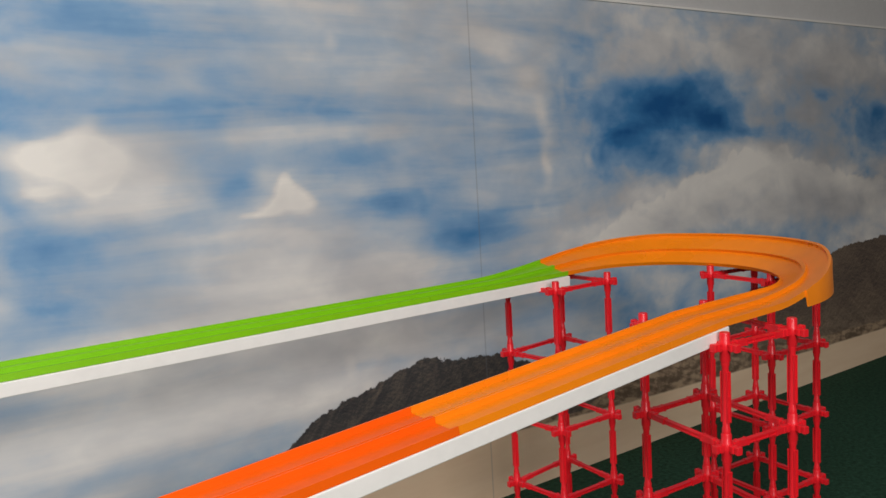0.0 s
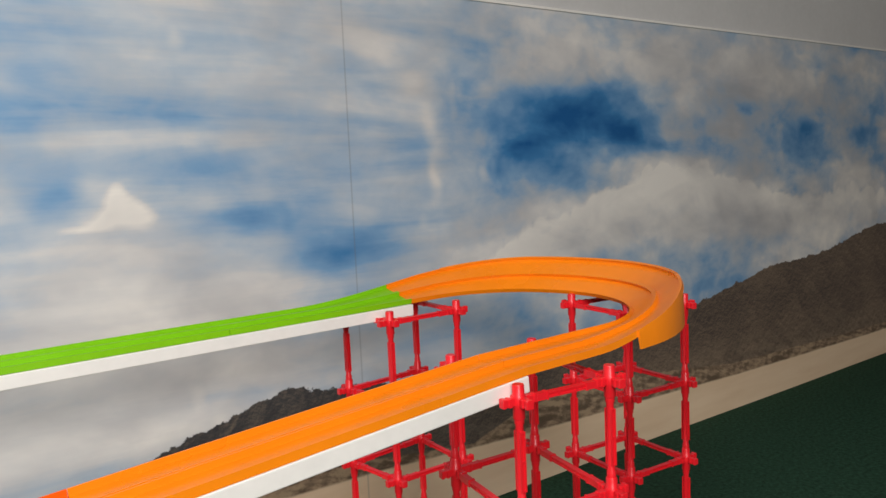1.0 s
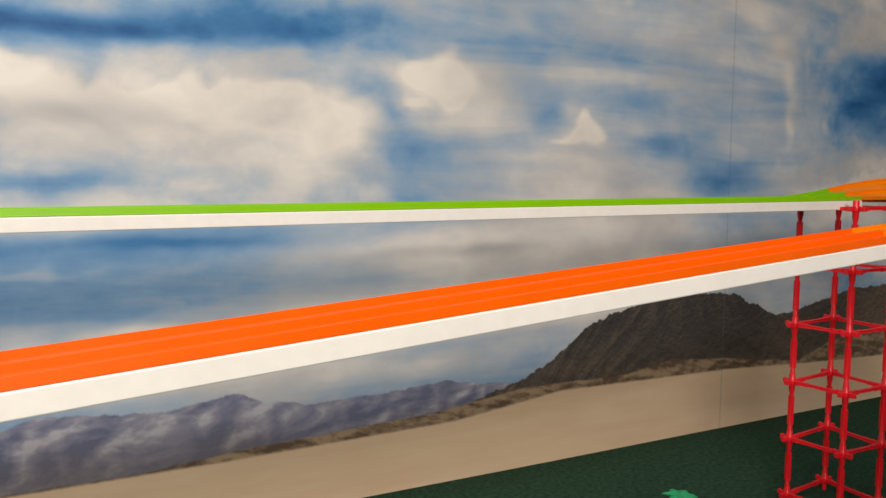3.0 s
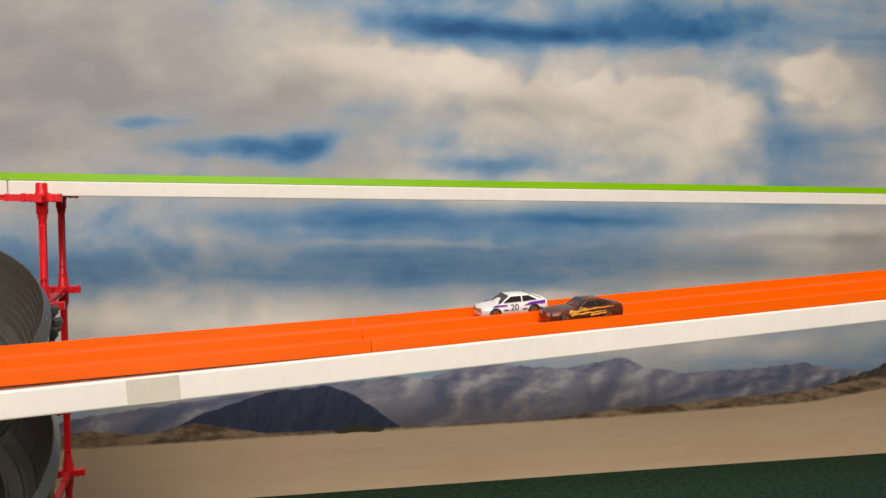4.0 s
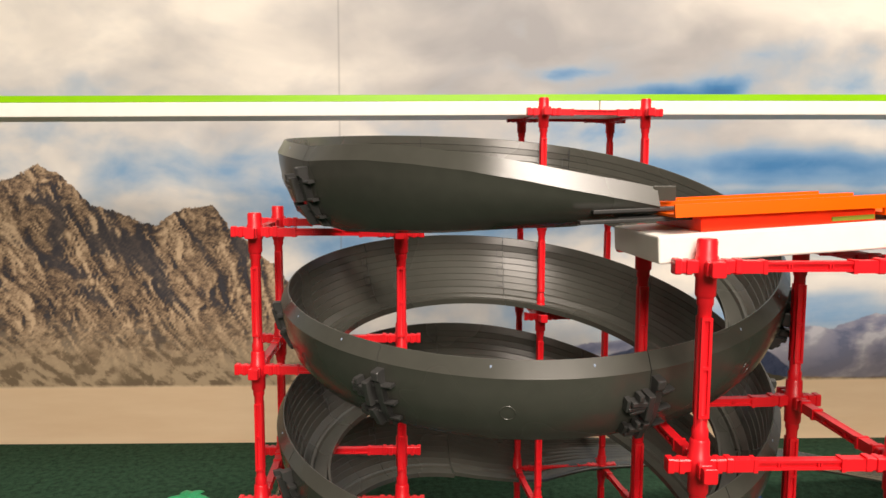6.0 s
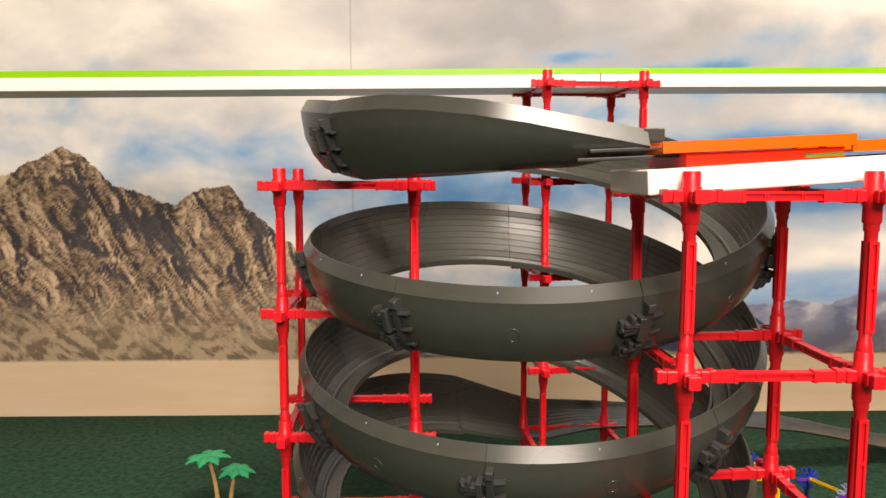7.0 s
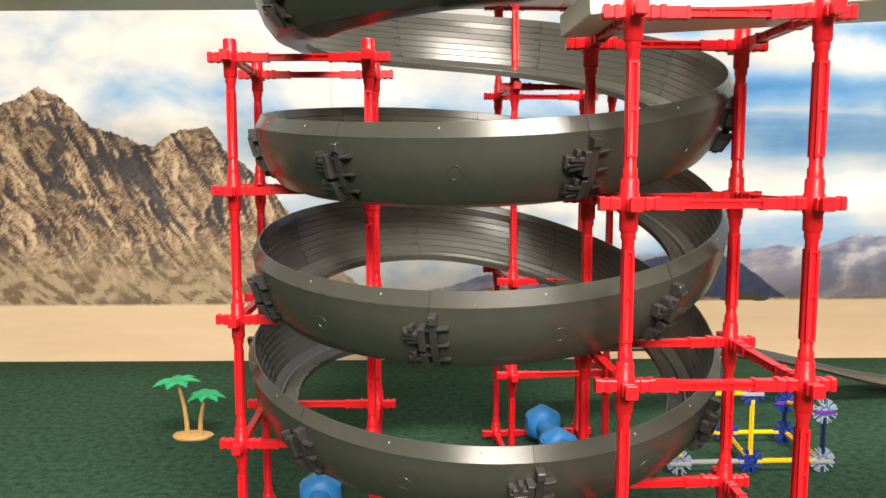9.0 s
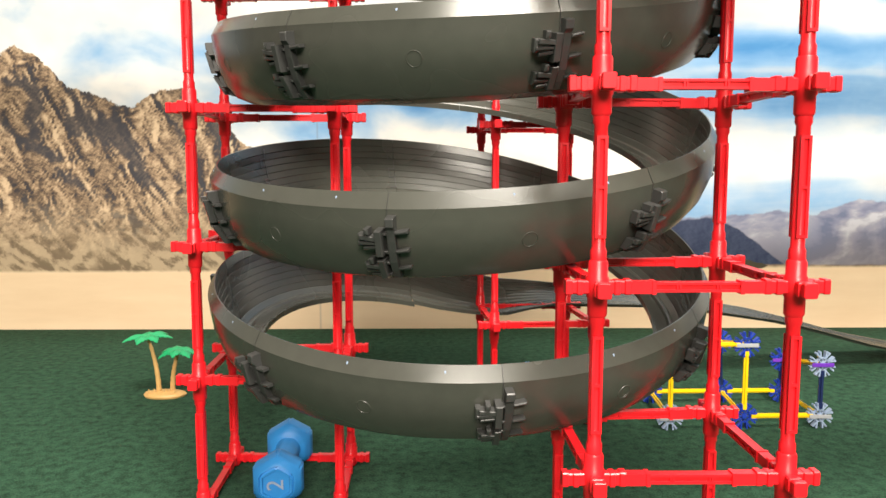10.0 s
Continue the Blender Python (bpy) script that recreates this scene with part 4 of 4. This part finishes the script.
# exit ramp: straight on from the back of the lowest coil, down to the carpet
rings = []
A1 = JOINTS[-1]
way = spiral_point(A1 - 1, 0, 0) - spiral_point(A1, 0, 0)
way = Vector((way.x, way.y, 0)).normalized()
side = Vector((-way.y, way.x, 0))
for i in range(29):
    s = 0.9 * i / 28
    b = smooth01(s / 0.22)
    rim = spiral_point(A1, 0, 0)
    top = float(np.interp(s, (0.0, 0.12, 0.25, 0.41, 0.574, 0.66, 0.78, 0.9), (rim.z, 0.172, 0.152, 0.130, 0.098, 0.076, 0.042, 0.0165)))
    wall = float(np.interp(s, (0.0, 0.06, 0.18, 0.35, 0.6), (0.92, 0.72, 0.42, 0.24, 0.18)))
    ring = []
    for r, z in PROFILE:
        coil = spiral_point(A1, r, z * (0.4 + 0.6 * wall)) + way * s
        coil.z += top - rim.z
        flat = rim + side * r * 1.6 + way * s
        flat.z = top + 0.0045 * b + z * wall + 0.004 * b * (r < -0.046)
        ring.append(coil.lerp(flat, b))
    rings.append(ring)
part("exit_ramp", sweep(bmesh.new(), rings), GREY, spiral, smooth=37)

# ---- toy cars ----


def loft(bm, stations, sections):
    """stations: x with a list of (y, z) for one half; mirrored and skinned."""
    rings = []
    for x, half in zip(stations, sections):
        rings.append([(x, y, z) for y, z in half] + [(x, -y, z) for y, z in reversed(half)])
    return sweep(bm, rings)


def toy_car(name, label, length, paint, roofline, shape, stripe, m):
    """shape: (x, half width, bonnet or deck height) along the body; roofline: (x, half width, height) of the cabin."""
    car = thing(name, label, "toy car", "toy cars", m)
    bm = bmesh.new()
    xs, secs = [], []
    for x, w, h in shape:
        xs.append(x)
        secs.append([(w * 0.86, 0.004), (w * 0.97, 0.006), (w, 0.010), (w * 0.985, h - 0.003), (w * 0.90, h - 0.0006), (w * 0.4, h)])
    body = part("body", loft(bm, xs, secs), paint, car, smooth=40)
    bm = bmesh.new()
    xs, secs = [], []
    for x, w, h, base in roofline:
        xs.append(x)
        top = w * 0.78
        secs.append([(w, base), (w * 0.97, base + (h - base) * 0.25), (top, h - 0.0012), (top * 0.9, h - 0.0002), (top * 0.3, h + 0.0002)])
    part("cabin", loft(bm, xs, secs), paint, car, smooth=40)
    (xa, wa, ha, ba), (xb, wb, hb, bb), (xc, wc, hc, bc), (xd, wd, hd, bd) = roofline

    def pane(pname, corners):
        pb = bmesh.new()
        c = [Vector(p) for p in corners]
        n = (c[1] - c[0]).cross(c[3] - c[0]).normalized() * 0.0005
        lo, hi = [pb.verts.new(p - n) for p in c], [pb.verts.new(p + n) for p in c]
        pb.faces.new(hi)
        pb.faces.new(list(reversed(lo)))
        for i in range(4):
            j = (i + 1) % 4
            pb.faces.new((lo[i], lo[j], hi[j], hi[i]))
        bmesh.ops.recalc_face_normals(pb, faces=pb.faces)
        part(pname, pb, TINT, car, "dark tinted window")

    def mixed(p, q, f):
        return tuple(u + (v - u) * f for u, v in zip(p, q))

    fl, ft = (xa, wa * 0.9, ba), (xb, wb * 0.70, hb)
    pane("windscreen", [mixed(fl, ft, 0.1), mixed((xa, -wa * 0.9, ba), (xb, -wb * 0.70, hb), 0.1), mixed((xa, -wa * 0.9, ba), (xb, -wb * 0.70, hb), 0.92), mixed(fl, ft, 0.92)])
    pane("rear_window", [mixed((xd, wd * 0.85, bd), (xc, wc * 0.66, hc), 0.2), mixed((xd, -wd * 0.85, bd), (xc, -wc * 0.66, hc), 0.2), mixed((xd, -wd * 0.85, bd), (xc, -wc * 0.66, hc), 0.92), mixed((xd, wd * 0.85, bd), (xc, wc * 0.66, hc), 0.92)])
    for s in (-1, 1):
        lowz, topz = ba + 0.0018, hb - 0.0016
        yl, yt = s * (wb * 0.985 + 0.0002), s * (wb * 0.80 + 0.0002)
        mid = (xb + xc) / 2 + 0.002
        pane("side_window", [(xa + (xb - xa) * 0.35, yl, lowz), (mid - 0.0007, yl, lowz), (mid - 0.0007, yt, topz), (xb + 0.0008, yt, topz)])
        pane("side_window", [(mid + 0.0007, yl, lowz), (xc + (xd - xc) * 0.45, yl * 0.99, lowz + 0.0008), (xc - 0.0005, yt, topz), (mid + 0.0007, yt, topz)])
        for wx, r in ((length * 0.2, 0.0052), (length * 0.79, 0.0056)):
            w_half = 0.0138
            mw = pose(wx, s * w_half, r, 90, 0, 0)
            wheel = part("wheel", lathe(bmesh.new(), [(r * 0.8, -0.0026), (r, -0.002), (r, 0.002), (r * 0.8, 0.0026)], 20), TYRE, car, "black wheel", 40, mw)
            rim = bmesh.new()
            lathe(rim, [(r * 0.74, -0.003), (r * 0.70, 0.003), (r * 0.6, 0.0031)], 20)
            for q in range(5):
                box(rim, 0.0, r * 0.72, -0.0005, 0.0005, -0.0033, 0.0033, Matrix.Rotation(q * 1.2566, 4, "Z"))
            part("rim", rim, GOLD, wheel, "gold five-spoke rim", 40)
            arch = bmesh.new()
            lathe(arch, [(r * 1.22, -0.0004), (r * 1.22, 0.0004)], 20)
            part("wheel_arch", arch, TYRE, car, m=pose(wx, s * 0.0150, r * 1.05, 90, 0, 0))
        stripe(car, s)
    for s in (-1, 1):
        lamp = bmesh.new()
        box(lamp, -0.0006, 0.001, s * 0.0085 - 0.0028, s * 0.0085 + 0.0028, 0.0088, 0.0118, bevel=0.0005)
        part("headlight", lamp, KGREY, car)
    return car


TINT = material("dark_car_glass", (0.02, 0.02, 0.022), 0.08, amount=0.0, bump=0)
TYRE = material("black_tyre", (0.012, 0.012, 0.012), 0.5, amount=0.1)
GOLD = material("gold_rim", (0.8, 0.5, 0.16), 0.25, 1.0, amount=0.05)
PEARL = material("white_car_paint", (0.80, 0.79, 0.78), 0.22, amount=0.02, bump=0)
BROWN = material("brown_metallic_paint", (0.13, 0.036, 0.02), 0.25, 0.25, amount=0.05, bump=0)
FLAME = material("flame_decal", (0.85, 0.42, 0.06), 0.3, amount=0.1, bump=0)


def slab(car, pname, points, y, mat, label=""):
    """A thin flat mark on the side of the body, from (x, z) points."""
    bm = bmesh.new()
    lo, hi = [bm.verts.new((x, y - 0.00025, z)) for x, z in points], [bm.verts.new((x, y + 0.00025, z)) for x, z in points]
    bm.faces.new(lo)
    bm.faces.new(list(reversed(hi)))
    for i in range(len(points)):
        j = (i + 1) % len(points)
        bm.faces.new((lo[i], hi[i], hi[j], lo[j]))
    bmesh.ops.recalc_face_normals(bm, faces=bm.faces)
    return part(pname, bm, mat, car, label)


def racer_marks(car, s):
    y = s * 0.0154
    slab(car, "stripe", [(0.010, 0.0128), (0.026, 0.0128), (0.026, 0.0143), (0.014, 0.0145)], y, PURPLE, "purple side stripe")
    slab(car, "stripe", [(0.043, 0.0122), (0.066, 0.0132), (0.066, 0.0162), (0.050, 0.0152)], y, PURPLE, "purple side stripe")
    for x in (0.0225, 0.042, 0.058):
        slab(car, "sponsor_mark", [(x, 0.0082), (x + 0.005, 0.0082), (x + 0.005, 0.0094), (x, 0.0094)], y, KNAVY)
    text = bpy.data.curves.new("race_number", "FONT")
    text.body, text.size, text.extrude, text.align_x = "20", 0.0088, 0.0002, "CENTER"
    ob = new("race_number", text)
    ob.parent = car
    ob.matrix_basis = pose(0.0335, y + s * 0.0003, 0.0085, 90, 0, 0 if s < 0 else 180)
    text.materials.append(KNAVY)
    tagged(ob, "navy race number")


def flame_marks(car, s):
    y = s * 0.0159
    for x0, x1, z, h in ((0.018, 0.044, 0.0125, 0.0022), (0.020, 0.056, 0.0100, 0.0018), (0.030, 0.064, 0.0138, 0.0016), (0.040, 0.060, 0.0085, 0.0014)):
        n = 10
        up = [(x0 + (x1 - x0) * i / n, z + h * (1 - i / n) * (0.6 + 0.4 * math.sin(i * 1.7)) + 0.0016 * i / n) for i in range(n + 1)]
        dn = [(x0 + (x1 - x0) * i / n, z - h * (1 - i / n) * (0.5 + 0.3 * math.cos(i * 1.9)) + 0.0012 * i / n) for i in range(n, -1, -1)]
        slab(car, "flame", up + dn, y, FLAME, "yellow flame mark")


def on_lower_track(x, lane):
    """The pose of a car on the lower board, nose down the track; lane 0 is nearest the board's front edge."""
    f = (x - LOW_A.x) / (LOW_B.x - LOW_A.x)
    p = LOW_A.lerp(LOW_B, f)
    m = between(LOW_A, LOW_B)
    local = m.inverted() @ p
    return m @ Matrix.Translation((local.x - 0.028, mid_low.y - 0.02025 + 0.0405 * lane, 0.0030)) @ Matrix.Scale(0.79, 4)


toy_car("toy_car", "white toy hatchback with purple stripes and race number", 0.069, PEARL,
        [(0.0175, 0.0142, 0.0150, 0.0142), (0.030, 0.0140, 0.0228, 0.0150), (0.050, 0.0138, 0.0222, 0.0155), (0.067, 0.0135, 0.0175, 0.0160)],
        [(0.0, 0.0125, 0.0105), (0.002, 0.0142, 0.0122), (0.010, 0.0150, 0.0140), (0.022, 0.0153, 0.0152), (0.045, 0.0153, 0.0162), (0.064, 0.0150, 0.0172), (0.0685, 0.0142, 0.0165), (0.069, 0.0135, 0.0130)], racer_marks, on_lower_track(0.710, 1))
toy_car("toy_car", "dark brown toy muscle car with yellow flames", 0.0745, BROWN,
        [(0.028, 0.0142, 0.0160, 0.0150), (0.0375, 0.0140, 0.0222, 0.0155), (0.052, 0.0138, 0.0220, 0.0160), (0.066, 0.0138, 0.0172, 0.0165)],
        [(0.0, 0.0135, 0.0120), (0.002, 0.0148, 0.0136), (0.012, 0.0156, 0.0150), (0.026, 0.0158, 0.0158), (0.048, 0.0156, 0.0162), (0.060, 0.0158, 0.0172), (0.072, 0.0154, 0.0172), (0.0745, 0.0142, 0.0150)], flame_marks, on_lower_track(0.749, 0))

# ---- things on the carpet ----


def dumbbell(m, label):
    db = thing("dumbbell", label, "dumbbell", "blue dumbbells", m)
    bm = bmesh.new()
    lathe(bm, [(0.0145, -0.032), (0.0125, -0.02), (0.0125, 0.02), (0.0145, 0.032)], 20)
    part("handle", bm, BLUE, db, smooth=40)
    for s in (-1, 1):
        prof = [(0.017, 0.028), (0.027, 0.034), (0.0295, 0.044), (0.0295, 0.054), (0.026, 0.064), (0.018, 0.068), (0.0175, 0.0668)]
        bm = bmesh.new()
        lathe(bm, prof, 6, Matrix.Rotation(0 if s > 0 else math.pi, 4, "X") @ Matrix.Rotation(math.pi / 6, 4, "Z"))
        bmesh.ops.bevel(bm, geom=list(bm.edges), offset=0.0022, segments=2, affect="EDGES")
        head = part("head", bm, BLUE, db, smooth=45)
        text = bpy.data.curves.new("weight_mark", "FONT")
        text.body, text.size, text.extrude, text.align_x, text.align_y = "2", 0.024, 0.0003, "CENTER", "CENTER"
        text.materials.append(KPALE)
        ob = new("weight_mark", text)
        ob.parent = head
        ob.matrix_basis = pose(0, 0, 0.0681, 0, 0, 90) if s > 0 else pose(0, 0, -0.0681, 180, 0, 90)
        tagged(ob, "pale moulded numeral")
    return db


dumbbell(pose(-0.095, 0.716, 0.0246, 90, 0, 184) @ Matrix.Scale(0.96, 4), "blue vinyl hexagonal dumbbell lying on the carpet")
dumbbell(pose(0.202, 0.948, 0.0258, 90, 0, 4) @ Matrix.Scale(1.01, 4), "blue vinyl hexagonal dumbbell lying on the carpet")


def palm(m):
    tree = thing("toy_palm", "pair of small plastic palm trees on a sandy base", "toy palm", "toy palms on the carpet", m)
    bm = bmesh.new()
    rng = random.Random(4)
    prof = [(0.021, 0.0), (0.022, 0.002), (0.020, 0.0042), (0.012, 0.0056), (0.004, 0.006)]
    lathe(bm, prof, 24, Matrix.Diagonal((1.05, 0.62, 1, 1)))
    for v in bm.verts:
        v.co.x *= 1 + 0.05 * math.sin(7 * math.atan2(v.co.y, v.co.x))
    part("base", bm, TRUNK, tree, "tan sandy base", 40)
    for x, y, lean, height, reach in ((-0.006, 0.0, -0.010, 0.062, 0.026), (0.008, 0.002, 0.008, 0.046, 0.022)):
        bm = bmesh.new()
        rings = []
        for i in range(15):
            f = i / 14
            cx, cz = x + lean * f * f, 0.004 + height * f
            r = (0.0028 - 0.0011 * f) * (1.12 if i % 2 else 0.95)
            rings.append([(cx + r * math.cos(t * math.pi / 4), y + r * math.sin(t * math.pi / 4), cz) for t in range(8)])
        part("trunk", sweep(bm, rings), TRUNK, tree, "ringed tan trunk", 40)
        crown = part("crown", lathe(bmesh.new(), [(0.0012, 0), (0.0026, 0.0015), (0.0018, 0.003)], 8), LEAF, tree, m=pose(x + lean, y, 0.003 + height))
        for q in range(7):
            ang = q * 2 * math.pi / 7 + 0.3 * rng.random()
            bm = bmesh.new()
            n = 12
            top, low = [], []
            for i in range(n + 1):
                f = i / n
                w = 0.0068 * math.sin(math.pi * min(f * 0.92 + 0.08, 1)) * (1.0 if i % 2 else 0.72) + 0.0004
                d, z = reach * f, 0.0035 * math.sin(f * 2.2) - 0.0075 * f ** 2.2
                for store, dz in ((top, 0.0004), (low, -0.0004)):
                    store.append([bm.verts.new((d, -w, z - w * 0.35 + dz)), bm.verts.new((d, 0, z + dz)), bm.verts.new((d, w, z - w * 0.35 + dz))])
            for i in range(n):
                for j in range(2):
                    bm.faces.new((top[i][j], top[i + 1][j], top[i + 1][j + 1], top[i][j + 1]))
                    bm.faces.new((low[i][j], low[i][j + 1], low[i + 1][j + 1], low[i + 1][j]))
                for j in (0, 2):
                    bm.faces.new((top[i][j], low[i][j], low[i + 1][j], top[i + 1][j]))
            bmesh.ops.recalc_face_normals(bm, faces=bm.faces)
            part("frond", bm, LEAF, crown, m=pose(0, 0, 0.0015, 0, -6 + 10 * rng.random(), math.degrees(ang)))
    for q in range(7):
        bm = bmesh.new()
        lathe(bm, [(0.0012, 0), (0.0003, 0.005)], 6)
        part("tuft", bm, TRUNK, tree, m=pose(-0.014 + 0.0045 * q, -0.006 + 0.002 * (q % 3), 0.0045, 0, -12 + 8 * (q % 4), 0))
    return tree


palm(pose(-0.331, 1.018, 0.0) @ Matrix.Scale(1.34, 4))
palm(pose(2.078, 1.035, 0.0, 0, 0, 20) @ Matrix.Scale(1.34, 4))


def snowflake_mesh(name, mat, r=0.0165):
    """A rod connector: a hub, a ring and eight notched arms."""
    bm = bmesh.new()
    lathe(bm, [(0.0028, -0.003), (0.0028, 0.003)], 10)
    ring = [(0.0068, -0.002), (0.0085, -0.002), (0.0085, 0.002), (0.0068, 0.002)]
    rows = []
    for i in range(25):
        a = 2 * math.pi * i / 24
        rows.append([(q * math.cos(a), q * math.sin(a), z) for q, z in ring])
    sweep(bm, rows)
    for i in range(8):
        m = Matrix.Rotation(i * math.pi / 4, 4, "Z")
        box(bm, 0.002, 0.008, -0.0006, 0.0006, -0.002, 0.002, m)
        for s in (-1, 1):
            box(bm, 0.0082, r, s * 0.0026 - 0.0008, s * 0.0026 + 0.0008, -0.003, 0.003, m @ Matrix.Rotation(s * 0.07, 4, "Z"))
            box(bm, r - 0.0022, r, s * 0.0030 - 0.0011, s * 0.0030 + 0.0011, -0.0022, 0.0022, m @ Matrix.Rotation(s * 0.07, 4, "Z"))
    return finish(name, bm, mat)


def rod_frame():
    """The small rod-and-connector trestle under the exit ramp."""
    fr = thing("rod_trestle", "small trestle of yellow rods and blue snowflake connectors", "construction toy")
    blue, pale = snowflake_mesh("connector", KBLUE), snowflake_mesh("connector", KPALE)
    zb = 0.0167
    nodes = {"a": (0.362, 0.868, zb, pale), "b": (0.458, 0.872, zb, blue), "c": (0.556, 0.874, zb, pale),
             "d": (0.369, 0.978, zb, blue), "e": (0.470, 0.980, zb, blue), "f": (0.556, 0.982, zb, blue),
             "g": (0.458, 0.872, 0.110, blue), "h": (0.556, 0.874, 0.084, pale), "i": (0.362, 0.868, 0.110, blue), "j": (0.466, 0.980, 0.088, blue), "k": (0.556, 0.982, 0.062, blue)}
    for x, y, z, mesh in nodes.values():
        part("connector", mesh, KBLUE, fr, m=pose(x, y, z, 90, 0, 0))
        if mesh is pale or z > 0.05:
            bm = bmesh.new()
            box(bm, -0.014, 0.014, -0.0042, -0.0022, -0.0035, 0.0015, bevel=0.0006)
            part("insert", bm, PURPLE if (x > 0.55 and z > 0.05) else KGREY, fr, m=pose(x, y, z))
    for pair, mat in (("bc", YELLOW), ("ab", KGREY), ("de", YELLOW), ("ef", YELLOW), ("ad", YELLOW), ("be", YELLOW), ("cf", YELLOW), ("bg", YELLOW), ("ch", KNAVY), ("ai", YELLOW), ("ig", YELLOW), ("gj", YELLOW), ("hk", YELLOW), ("ej", KNAVY), ("fk", KNAVY)):
        p, q = Vector(nodes[pair[0]][:3]), Vector(nodes[pair[1]][:3])
        d = (q - p).normalized()
        p, q = p + d * 0.009, q - d * 0.009
        length = (q - p).length
        bm = bmesh.new()
        for s, t in ((0.0030, 0.0009), (0.0009, 0.0030)):
            box(bm, 0, length, -s, s, -t, t)
        for e in (0.0, length - 0.006):
            box(bm, e, e + 0.006, -0.0026, 0.0026, -0.0026, 0.0026)
        part("rod", bm, mat, fr, m=between(p, q))
    return fr


rod_frame()
